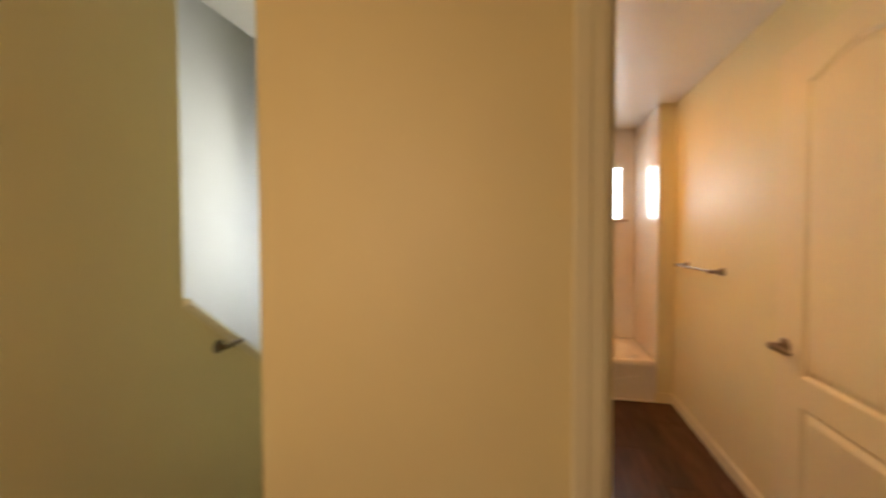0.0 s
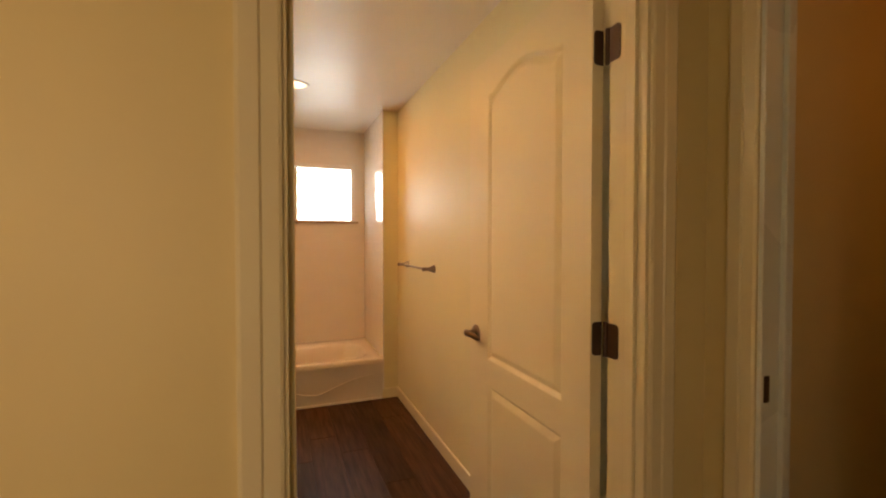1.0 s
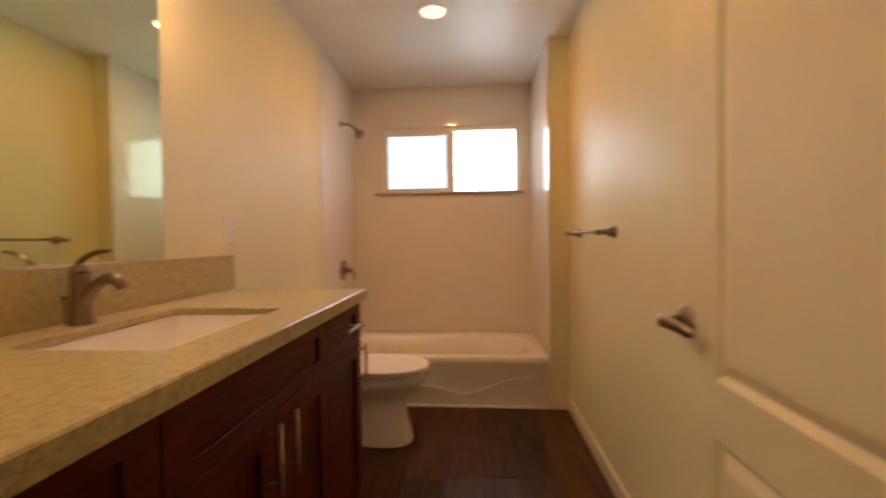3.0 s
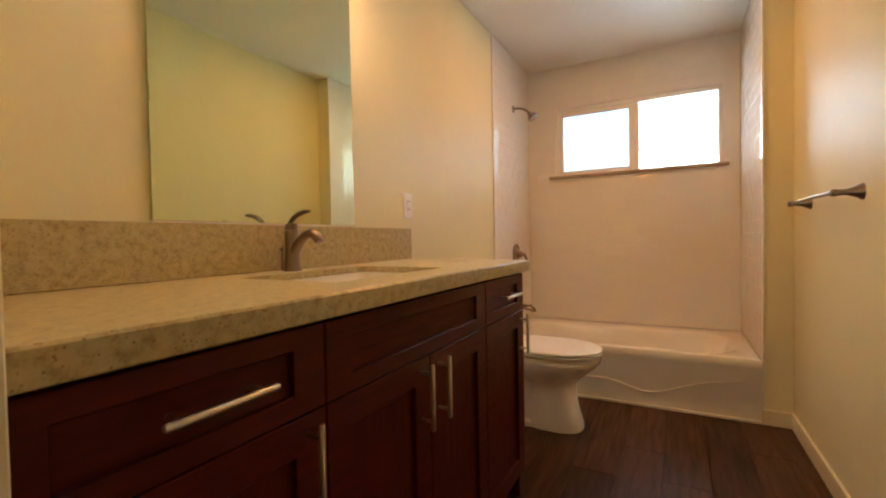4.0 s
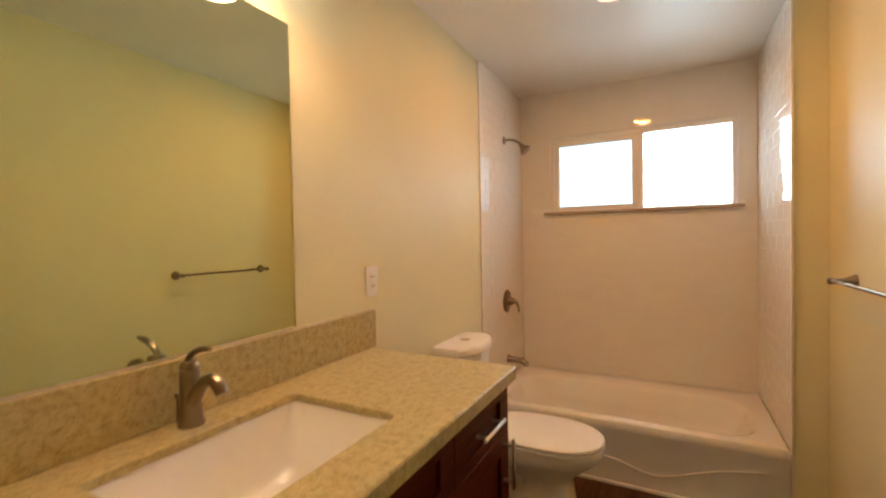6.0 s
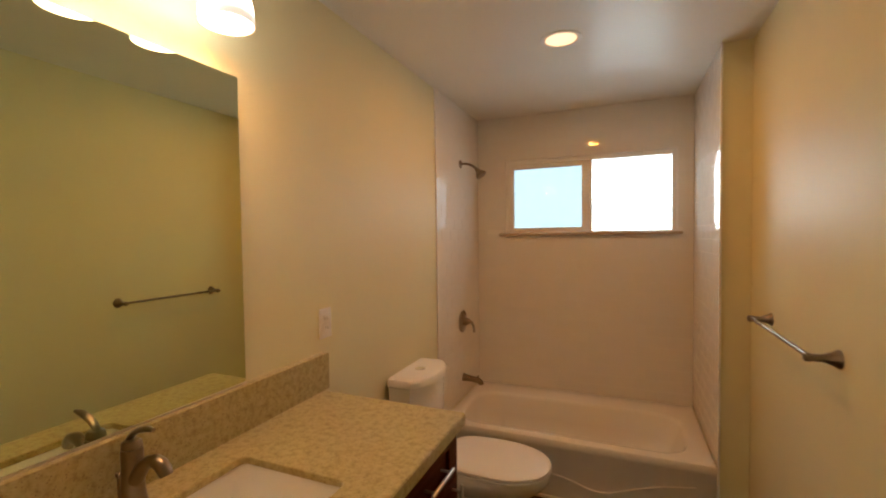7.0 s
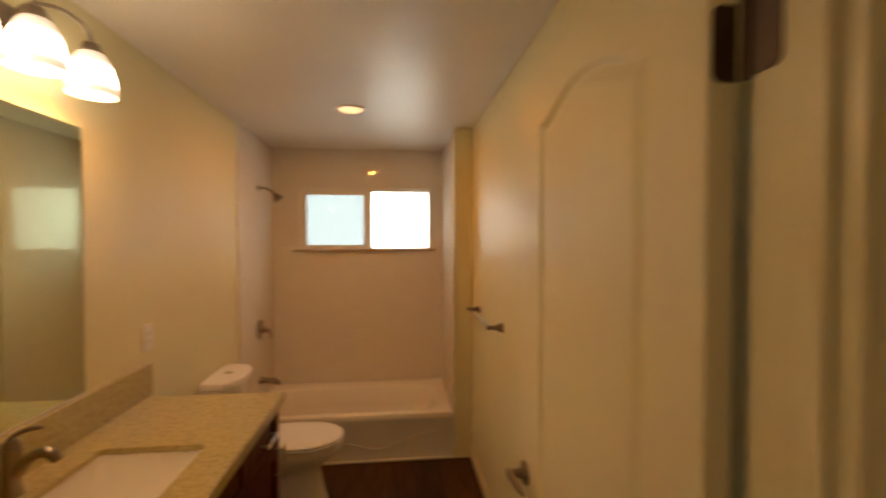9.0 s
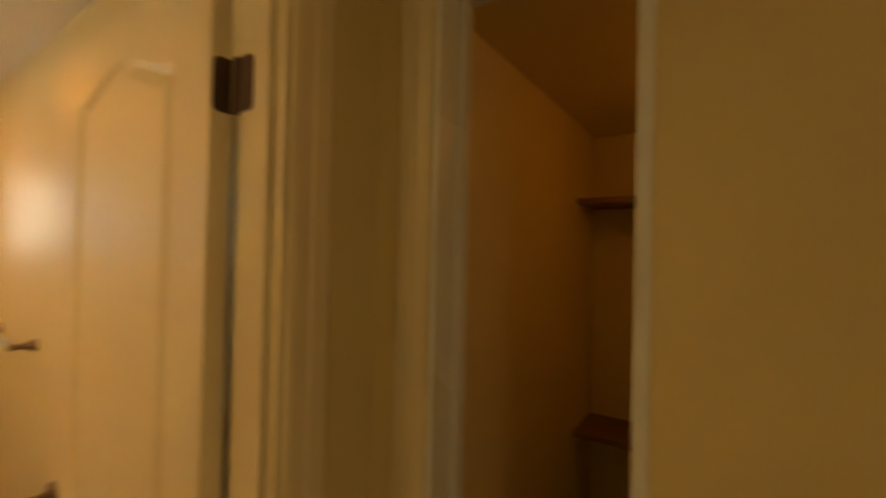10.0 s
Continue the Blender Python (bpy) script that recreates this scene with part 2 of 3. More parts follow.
# ---------------------------------------------------------------- structure
XW, XE, XA = -0.530, 1.125, 0.992      # west wall, east wall, east side of the tub recess
YS, YH, YT, YN = 1.302, 1.21, 4.012, 4.853  # south wall both faces, tub front, north wall
CZ = 2.44
HEAD = 2.065
SZ = 3.6      # stairwell ceiling

structure("wall_west", boxes((-0.645, XW, YS, 5.0, 0, CZ)), WALL, "cream painted bathroom side wall behind the vanity")
structure("wall_north", boxes((-0.645, -0.30, YN, 5.0, 0, CZ), (0.892, 1.24, YN, 5.0, 0, CZ), (-0.30, 0.892, YN, 5.0, 0, 1.53), (-0.30, 0.892, YN, 5.0, 2.097, CZ)), GROUT, "end wall behind the tub with the window opening")
structure("wall_east", boxes((XE, 1.24, YS, YN, 0, CZ)), WALL, "cream painted side wall beside the open door")
structure("wall_recess", boxes((XA + 0.008, XE - 0.001, YT, YN - 0.001, 0, CZ)), WALL, "thickened wall at the foot of the tub")
structure("wall_south", boxes((-0.672, 0.162, YH, YS, 0, CZ), (0.988, 1.27, YH, 1.325, 0, CZ), (0.162, 0.988, YH, YS, HEAD + 0.02, CZ)), HALL_WALL, "entry wall with the bathroom doorway")
structure("hall_wall_east", boxes((1.17, 1.27, -0.8, 0.745, 0, CZ), (1.17, 1.27, 1.092, YH, 0, CZ), (1.17, 1.27, 0.745, 1.092, HEAD, CZ)), HALL_WALL, "hall wall with the linen closet doorway")
structure("closet_walls", boxes((1.27, 2.42, 1.12, YH, 0, CZ), (2.32, 2.42, 0.30, 1.12, 0, CZ), (1.27, 2.42, 0.20, 0.30, 0, CZ)), HALL_WALL, "plain walls of the dark linen closet")
# stair half wall: full height near the hall, then stepping down along the stair
bm = bmesh.new()
side = [(-0.8, 0), (4.2, 0), (4.2, 0.05), (3.02, 0.05), (1.57, 1.135), (1.57, CZ), (-0.8, CZ)]
ring0 = [(-1.25, y, z) for y, z in side]
ring1 = [(-1.35, y, z) for y, z in side]
loft(bm, [ring0, ring1])
structure("stair_wall", bm, HALL_WALL, "yellow painted stair wall with a sloping open edge")
bm = bmesh.new()
tube(bm, [(-1.25, 1.575, 1.138), (-1.25, 3.02, 0.055)], 0.02, 8)
structure("stair_cap", bm, TRIM, "painted cap along the sloping stair wall", "trim")
structure("stair_back_wall", boxes((-2.5, -2.4, -0.8, 4.3, 0, SZ)), WHITE_WALL, "white wall beyond the stair")
# unseen end walls closing the stair and hall; their window openings are added
structure("stair_end_wall", boxes((-2.4, -2.15, 4.2, 4.3, 0, SZ), (-1.35, -0.645, 4.2, 4.3, 0, SZ), (-2.15, -1.35, 4.2, 4.3, 0, 0.7), (-2.15, -1.35, 4.2, 4.3, 2.2, SZ)), WHITE_WALL, "unseen stair end wall with an added window opening")
structure("hall_wall_south", boxes((-2.5, -1.24, -0.9, -0.8, 0, CZ), (-0.35, 1.27, -0.9, -0.8, 0, CZ), (-1.24, -0.35, -0.9, -0.8, 0, 0.9), (-1.24, -0.35, -0.9, -0.8, 2.1, CZ)), HALL_WALL, "unseen hall wall closing the hall, with an added window opening")
structure("ceiling", boxes((-0.645, 1.24, YS, 5.0, CZ, CZ + 0.1)), CEIL, "smooth pale bathroom ceiling", "ceiling")
structure("hall_ceiling", boxes((-2.5, 2.42, -0.9, YS - 0.001, CZ + 0.001, CZ + 0.1), (-1.45, -0.673, YS - 0.001, 4.3, CZ + 0.001, CZ + 0.1), (-2.5, -1.35, 1.25, 4.3, SZ + 0.001, SZ + 0.1), (-2.5, -1.35, 1.2, 1.25, CZ + 0.1, SZ + 0.1), (-1.45, -1.35, 1.25, 4.3, CZ + 0.1, SZ + 0.1)), CEIL, "pale hall ceiling", "ceiling")
structure("closet_ceiling", boxes((1.2705, 2.32, 0.30, 1.12, 2.055, 2.12)), HALL_WALL, "low dark ceiling of the linen closet", "ceiling")
structure("backdrop", boxes((-4, 5, 7.0, 7.05, -1, 5)), OUTSIDE, "overexposed daylight outside the window", "backdrop")
structure("ground", boxes((-60, 60, -60, 60, -0.32, -0.12)), painted("dry ground", (0.25, 0.22, 0.17), 0.9, 40, 0.3, 0.2), "plain ground around the house", "ground")
floor = structure("floor", boxes((-2.5, 2.42, -0.9, 5.0, -0.12, -0.004)), DARK, "dark brown wood plank floor", "floor")


def frame_boxes(name, label, rows, material=TRIM, bevel=0.004):
    return structure(name, boxes(*rows, bevel=bevel), material, label, "trim")


def casing_profile(bm, axis, at, inner, outer, z0, z1, face, out):
    """One upright casing board: stepped moulding between inner and outer."""
    s = 1 if outer > inner else -1
    w = abs(outer - inner)
    prof = [(0, 0), (0, 0.010), (0.006, 0.013), (w * 0.45, 0.014), (w * 0.5, 0.018), (w * 0.9, 0.019), (w, 0.015), (w, 0)]
    rings = []
    for z in (z0, z1):
        rings.append([(inner + s * u, face + out * d, z) if axis == "x" else (face + out * d, inner + s * u, z) for u, d in prof])
    return loft(bm, rings)


# bathroom doorway: jambs, stops, casing on both faces
jamb = structure("door_jamb_1", boxes((0.162, 0.182, YH - 0.003, YS + 0.003, 0, HEAD + 0.02), (0.968, 0.988, YH - 0.003, 1.328, 0, HEAD + 0.02), (0.182, 0.968, YH - 0.003, YS + 0.003, HEAD, HEAD + 0.02), (0.182, 0.194, 1.232, 1.262, 0, HEAD), (0.956, 0.968, 1.232, 1.262, 0, HEAD), (0.194, 0.956, 1.232, 1.262, HEAD - 0.012, HEAD), bevel=0.002), TRIM, "painted bathroom door jamb with stop", "trim")
for k, (face, out) in enumerate(((YH, -1), (YS, 1))):
    bm = bmesh.new()
    casing_profile(bm, "x", 0, 0.174, 0.103, 0, HEAD + 0.08, face, out)
    if out < 0:
        casing_profile(bm, "x", 0, 0.978, 1.050, 0, HEAD + 0.08, face, out)
    me = boxes((0.174, 0.978, face, face + out * 0.016, HEAD + 0.01, HEAD + 0.08), bevel=0.003)
    tmp = bpy.data.meshes.new("tmp")
    me.to_mesh(tmp)
    me.free()
    bm.from_mesh(tmp)
    structure("door_casing_" + str(k + 1), bm, TRIM, "painted moulded casing round the bathroom doorway", "trim")

# closet doorway: jambs and hall-side casing
frame_boxes("closet_jamb", "white painted closet door jamb with cool daylight in its colour", [(1.167, 1.273, 1.072, 1.092, 0, HEAD), (1.167, 1.273, 0.745, 0.765, 0, HEAD), (1.167, 1.273, 0.765, 1.072, HEAD - 0.02, HEAD), (1.225, 1.24, 1.060, 1.072, 0, HEAD - 0.02)], COOL_LIT_ENAMEL, 0.002)
bm = bmesh.new()
casing_profile(bm, "y", 0, 1.082, 1.147, 0, HEAD + 0.07, 1.17, -1)
structure("closet_casing", bm, TRIM, "painted moulded casing round the closet doorway", "trim")

# baseboards
def base_board(bm, x0, x1, y0, y1, h=0.085):
    b = boxes((x0, x1, y0, y1, 0, h), bevel=0.004)
    tmp = bpy.data.meshes.new("tmp")
    b.to_mesh(tmp)
    b.free()
    bm.from_mesh(tmp)


bm = bmesh.new()
base_board(bm, XE - 0.013, XE, 1.36, YT)
base_board(bm, XA - 0.004, XE - 0.013, YT - 0.013, YT)
base_board(bm, XW, XW + 0.013, 2.86, YT)
base_board(bm, -0.672, 0.103, YH - 0.013, YH)
base_board(bm, 1.052, 1.17, YH - 0.013, YH)
structure("baseboard", bm, TRIM, "painted baseboard along the walls", "baseboard")
frame_boxes("tub_strip", "white trim strip at the foot of the tub", [(-0.52, XA - 0.006, YT - 0.012, YT + 0.004, 0, 0.016)], PLASTIC, 0.003)


# ---------------------------------------------------------------- window
win = thing("window_1", (0.29, 4.87, 1.53), "white vinyl sliding window with bright panes", "window")
tagged(win, kind="structure")
WY0, WY1 = 4.862, 4.925
part("window_frame", boxes((-0.30, -0.272, WY0, WY1, 1.53, 2.097), (0.864, 0.892, WY0, WY1, 1.53, 2.097), (-0.272, 0.864, WY0, WY1, 1.53, 1.548), (-0.272, 0.864, WY0, WY1, 2.064, 2.097), bevel=0.003), VINYL, win)
sash = part("sash", boxes((-0.272, -0.236, 4.868, 4.895, 1.548, 2.0635), (0.272, 0.318, 4.868, 4.895, 1.548, 2.0635), (-0.236, 0.272, 4.868, 4.895, 1.548, 1.576), (-0.236, 0.272, 4.868, 4.895, 2.030, 2.0635), bevel=0.003), VINYL, win)
part("mullion", boxes((0.318, 0.345, 4.880, 4.92, 1.548, 2.064), bevel=0.003), VINYL, win)
g = part("pane", boxes((-0.236, 0.272, 4.880, 4.885, 1.576, 2.030)), GLASS_SCREEN, sash, "hazy bluish pane")
g.visible_shadow = False
g = part("pane", boxes((0.345, 0.864, 4.900, 4.905, 1.548, 2.064)), GLASS, win)
g.visible_shadow = False
part("latch", boxes((0.285, 0.300, 4.858, 4.870, 1.76, 1.82), bevel=0.003), VINYL, sash)
structure("window_sill", boxes((-0.345, 0.925, 4.812, 4.87, 1.516, 1.536), bevel=0.005), SILL, "tan stone window sill", "sill")
# added bead: stands in for the line of sky light round the opening
bm = bmesh.new()
tube(bm, [(-0.302, 4.848, 1.54), (-0.302, 4.848, 2.094), (-0.297, 4.848, 2.099), (0.889, 4.848, 2.099), (0.894, 4.848, 2.094), (0.894, 4.848, 1.54)], 0.006, 8)
structure("window_glint_bead", bm, PORCELAIN, "added glossy white bead standing in for the bright glint round the window", "trim", True)
# two added windows out of view, partners of the stair and hall lamps
for nm, (x0, x1, y0, z0, z1) in (("unseen_window_1", (-2.15, -1.35, 4.22, 0.7, 2.2)), ("unseen_window_2", (-1.24, -0.35, -0.87, 0.9, 2.1))):
    w2 = thing(nm, ((x0 + x1) / 2, y0, z0), "plain white window, unseen, added to go with the hall fill light", "window")
    tagged(w2, kind="structure")
    part("window_frame", boxes((x0, x0 + 0.04, y0, y0 + 0.05, z0, z1), (x1 - 0.04, x1, y0, y0 + 0.05, z0, z1), (x0 + 0.04, x1 - 0.04, y0, y0 + 0.05, z0, z0 + 0.04), (x0 + 0.04, x1 - 0.04, y0, y0 + 0.05, z1 - 0.04, z1)), VINYL, w2)
    g = part("pane", boxes((x0 + 0.04, x1 - 0.04, y0 + 0.02, y0 + 0.025, z0 + 0.04, z1 - 0.04)), GLASS, w2)
    g.visible_shadow = False


# ---------------------------------------------------------------- bathroom door
FX = 0.932   # visible face of the open leaf
DY0, DY1, DZ1 = 1.351, 2.108, 2.055


def arched(y0, y1, z0, z1, hump, off, n=28):
    """Panel outline in (y, z), inset by off; the top swells to a low arch."""
    y0, y1, z0 = y0 + off, y1 - off, z0 + off
    pts = [(y0, z0), (y1, z0)]
    for i in range(n + 1):
        u = i / n
        bell = 0.5 - 0.5 * math.cos(2 * math.pi * min(max((u - 0.04) / 0.92, 0), 1))
        pts.append((y1 + (y0 - y1) * u, z1 - off + hump * bell ** 0.75))
    return pts


def panelled_face(bm, x, y0, y1, z0, z1, panels, out):
    """A door face with raised panels in sunk mouldings. out: -1 if it faces -x."""
    for py0, py1, pz0, pz1, hump in panels:
        prof = [(0.0, 0.0), (0.003, -0.0015), (0.013, -0.0105), (0.016, -0.011), (0.035, -0.002), (0.040, -0.001)]
        rings = [[(x + out * d, y, z) for y, z in arched(py0, py1, pz0, pz1, hump, o)] for o, d in prof]
        loft(bm, rings, cap0=False)


def slab_with_holes(bm, x, xb, y0, y1, z0, z1, panels):
    """The flat faces of the leaf round the panels, and its back and edges."""
    py0, py1 = panels[0][0], panels[0][1]

    def quad(a, b, c, d):
        bm.faces.new([bm.verts.new(p) for p in (a, b, c, d)])

    def strip(xx, ya, yb, za, zb):
        quad((xx, ya, za), (xx, yb, za), (xx, yb, zb), (xx, ya, zb))

    strip(x, y0, py0, z0, z1)
    strip(x, py1, y1, z0, z1)
    low, high = sorted(panels, key=lambda p: p[2])
    strip(x, py0, py1, z0, low[2])
    strip(x, py0, py1, low[3], high[2])
    top = arched(*high, 0.0)[2:]
    for (ya, za), (yb, zb) in zip(top, top[1:]):
        quad((x, ya, za), (x, yb, zb), (x, yb, z1), (x, ya, z1))
    strip(xb, y0, y1, z0, z1)
    for ya in (y0, y1):
        quad((x, ya, z0), (xb, ya, z0), (xb, ya, z1), (x, ya, z1))
    for za in (z0, z1):
        quad((x, y0, za), (xb, y0, za), (xb, y1, za), (x, y1, za))


door = thing("door_1", (0.95, DY0, 0.01), "cream painted two-panel arched door standing open", "door")
tagged(door, kind="structure")
PANELS = [(1.474, 1.944, 0.880, 1.913, 0.052), (1.474, 1.944, 0.215, 0.778, 0.0)]
bm = bmesh.new()
slab_with_holes(bm, FX, FX + 0.035, DY0, DY1, 0.012, DZ1, PANELS)
panelled_face(bm, FX, DY0, DY1, 0.012, DZ1, PANELS, -1)
bmesh.ops.remove_doubles(bm, verts=bm.verts, dist=0.0003)
leaf = part("leaf", bm, DOOR, door)
handle = bmesh.new()
lathe(handle, (FX, 2.045, 0.966), (-1, 0, 0), [(0, 0.033), (0.004, 0.033), (0.009, 0.029), (0.012, 0.016), (0.030, 0.011), (0.043, 0.011)])
handle = part("door_handle", handle, NICKEL, door, "brushed nickel lever handle", True)
bm = bmesh.new()
tube(bm, [(FX - 0.044, 2.060, 0.967), (FX - 0.047, 2.048, 0.968), (FX - 0.047, 2.028, 0.969), (FX - 0.045, 2.000, 0.968), (FX - 0.040, 1.970, 0.965), (FX - 0.034, 1.948, 0.961)], [0.006, 0.0105, 0.0105, 0.0092, 0.0088, 0.0055], 14, 1.3)
part("lever", bm, NICKEL, handle, "", True)


def hinge_leaf(plane, at, u0, u1, hz, thick, round_low):
    """One plate with two rounded corners; plane 'y' lies on the leaf's edge, 'x' on the jamb."""
    r, h, pts = 0.011, 0.0445, []
    far, near = (u0, u1) if round_low else (u1, u0)
    s = 1 if near > far else -1
    for k in range(6):
        a = math.pi / 2 * k / 5
        pts.append((far + s * (r - r * math.sin(a)), hz + h - r + r * math.cos(a)))
    pts.sort(key=lambda p: -p[1])
    pts += [(u, 2 * hz - z) for u, z in reversed(pts)]
    pts += [(near, hz - h), (near, hz + h)]
    bm = bmesh.new()
    loft(bm, [[(u, at + d, z) if plane == "y" else (at + d, u, z) for u, z in pts] for d in (0.0, thick)])
    return bm


for hz in (1.85, 1.088, 0.25):
    hinge = part("hinge", hinge_leaf("y", DY0 - 0.0003, FX + 0.004, FX + 0.034, hz, -0.0022, True), BRONZE, door, "dark bronze hinge")
    part("jamb_plate", hinge_leaf("x", 0.9678, 1.290, 1.327, hz, -0.0022, True), BRONZE, hinge)
    bm = bmesh.new()
    tube(bm, [(0.9675, 1.336, hz - 0.046), (0.9675, 1.336, hz + 0.046)], 0.0062, 10)
    part("knuckle", bm, BRONZE, hinge, "", True)

# strike plate and shelves of the closet
bm = boxes((1.175, 1.192, 1.0695, 1.0725, 0.985, 1.045), bevel=0.001)
solo("strike_plate", bm, BRONZE, "small dark strike plate on the closet jamb", "strike plate")
for sz in (0.40, 0.97, 1.79):
    solo("closet_shelf", boxes((2.10, 2.32, 0.30, 1.12, sz - 0.02, sz), bevel=0.002), SHELF, "dark board shelf in the linen closet", "shelf", "closet shelves")
# assumed fixture, hidden from view, added to give the closet its warm glow
closet_fill_light = thing("closet_fill_light", (1.72, 0.56, 2.005), "small dim warm lamp, unseen, added to brighten the closet", "ceiling light")
bm = bmesh.new()
lathe(bm, (1.72, 0.56, 2.055), (0, 0, -1), [(0.0, 0.06), (0.010, 0.058), (0.016, 0.040)])
part("base", bm, PLASTIC, closet_fill_light, "", True)
bm = bmesh.new()
lathe(bm, (1.72, 0.56, 2.039), (0, 0, -1), [(0.0, 0.036), (0.020, 0.038), (0.036, 0.026), (0.042, 0.002)])
part("globe", bm, LENS, closet_fill_light, "glowing glass globe of the added closet lamp", True)
# warm fill for the closet interior
point_lamp("closet_fill_bulb", (1.72, 0.56, 1.96), 0.55, 0.03, (1.0, 0.38, 0.10))
bm = bmesh.new()
lathe(bm, (-1.25, 1.74, 0.93), (1, 0, 0), [(0, 0.028), (0.006, 0.027), (0.010, 0.012), (0.045, 0.010)])
tube(bm, [(-1.208, 1.735, 0.932), (-1.203, 1.76, 0.935), (-1.205, 1.83, 0.94)], [0.009, 0.011, 0.008], 10)
solo("wall_lever", bm, NICKEL, "small nickel lever on the yellow stair wall", "handle", smooth=True)


# ---------------------------------------------------------------- vanity
VY0, VY1 = 1.306, 2.835
CF = 0.030   # front of the carcass; doors stand 20 mm proud
units = ((VY0, 1.745, 1), (1.745, 2.455, 2), (2.455, VY1, 1))


def shaker(parent, name, y0, y1, z0, z1, rail=0.06, material=CHERRY_UP):
    """A framed front with a sunk centre panel."""
    g = 0.0015
    y0, y1 = y0 + g, y1 - g
    bm = bmesh.new()

    def ring(x, oy, oz):
        return [(x, y0 + oy, z0 + oz), (x, y1 - oy, z0 + oz), (x, y1 - oy, z1 - oz), (x, y0 + oy, z1 - oz)]

    loft(bm, [ring(CF, 0.0, 0.0), ring(CF + 0.0188, 0.0, 0.0), ring(CF + 0.020, 0.0012, 0.0012), ring(CF + 0.020, 0.0668, rail - 0.0012), ring(CF + 0.0188, 0.068, rail), ring(CF, 0.068, rail)], closed=True)
    f = part(name, bm, CHERRY, parent)
    part("panel", boxes((CF + 0.001, CF + 0.009, y0 + 0.066, y1 - 0.066, z0 + rail - 0.002, z1 - rail + 0.002)), material, f)
    return f


def bar_pull(parent, a, b):
    """A straight round bar on two posts; a and b are its ends, on the front."""
    bm = bmesh.new()
    a, b = Vector(a), Vector(b)
    out = Vector((0.032, 0, 0))
    tube(bm, [a + out, a + out + (b - a) * 0.02, b + out - (b - a) * 0.02, b + out], [0.0045, 0.0058, 0.0058, 0.0045], 12)
    for u in (0.14, 0.86):
        p = a + (b - a) * u
        tube(bm, [p, p + out], 0.0042, 10)
    return part("handle", bm, STEEL, parent, "satin steel bar pull", True)


XF = CF + 0.020
for k, (y0, y1, doors) in enumerate(units):
    v = thing("vanity_cabinet", ((XW + CF) / 2, (y0 + y1) / 2, 0), ("wide" if doors == 2 else "narrow") + " cherry-stained shaker vanity cabinet under the counter", "cabinet", "vanity cabinets")
    t = 0.018
    part("body", boxes((XW + 0.002, CF - 0.001, y0, y0 + t, 0.10, 0.894), (XW + 0.002, CF - 0.001, y1 - t, y1, 0.0 if k == 2 else 0.10, 0.894), (XW + 0.002, CF - 0.002, y0 + t, y1 - t, 0.10, 0.118), (XW + 0.002, XW + 0.010, y0 + t, y1 - t, 0.118, 0.894), (CF - 0.030, CF - 0.002, y0 + t, y1 - t, 0.872, 0.894), (CF - 0.030, CF - 0.002, y0 + t, y1 - t, 0.735, 0.755)), CHERRY_UP, v)
    part("toe_kick", boxes((-0.045, -0.030, y0, y1 - (t if k == 2 else 0), 0.002, 0.098)), DARK, v)
    d = shaker(v, "drawer_front" if doors == 1 else "false_front", y0, y1, 0.748, 0.888, 0.034, CHERRY)
    if doors == 1:
        m = 1.541 if k == 0 else (y0 + y1) / 2
        bar_pull(d, (XF, m - 0.078, 0.822), (XF, m + 0.078, 0.822))
    w = (y1 - y0) / doors
    for j in range(doors):
        d = shaker(v, "door", y0 + j * w, y0 + (j + 1) * w, 0.112, 0.744)
        hy = y0 + (j + 1) * w - 0.045 if j == 0 else y0 + j * w + 0.040
        bar_pull(d, (XF, hy, 0.580), (XF, hy, 0.735))

# countertop with the sink cut-out, backsplash
SX, SY, SHX, SHY = -0.226, 2.139, 0.166, 0.241
ctr = bmesh.new()
cx, cy, hx, hy = (XW + 0.073) / 2, (VY0 + 2.862) / 2, (0.073 - XW) / 2 - 0.001, (2.862 - VY0) / 2
rings = [rrect(cx, cy, hx - 0.003, hy - 0.003, 0.004, 0.897), rrect(cx, cy, hx, hy, 0.006, 0.900), rrect(cx, cy, hx, hy, 0.006, 0.935), rrect(cx, cy, hx - 0.004, hy - 0.004, 0.004, 0.939),
         rrect(SX, SY, SHX + 0.002, SHY + 0.002, 0.022, 0.939), rrect(SX, SY, SHX, SHY, 0.020, 0.937), rrect(SX, SY, SHX, SHY, 0.020, 0.920), rrect(SX, SY, SHX + 0.05, SHY + 0.05, 0.020, 0.920)]
loft(ctr, rings, closed=True)
solo("countertop", ctr, QUARTZ, "speckled beige quartz countertop on the vanity", "countertop")
solo("backsplash", boxes((XW + 0.001, XW + 0.031, VY0, 2.888, 0.940, 1.080), bevel=0.002), QUARTZ, "speckled beige quartz backsplash behind the counter", "backsplash")
sink = thing("sink", (SX, SY, 0.76), "white rectangular undermount sink in the counter", "sink")
bm = bmesh.new()
rings = [rrect(SX, SY, SHX + 0.03, SHY + 0.03, 0.04, 0.897), rrect(SX, SY, SHX + 0.03, SHY + 0.03, 0.04, 0.918), rrect(SX, SY, SHX + 0.003, SHY + 0.003, 0.026, 0.918), rrect(SX, SY, SHX - 0.003, SHY - 0.004, 0.03, 0.900),
         rrect(SX - 0.005, SY, SHX - 0.030, SHY - 0.055, 0.05, 0.80), rrect(SX - 0.008, SY, SHX - 0.050, SHY - 0.085, 0.06, 0.768), rrect(SX - 0.01, SY, SHX - 0.085, SHY - 0.13, 0.06, 0.757), rrect(SX - 0.01, SY, 0.022, 0.022, 0.021, 0.754)]
loft(bm, rings, cap0=False)
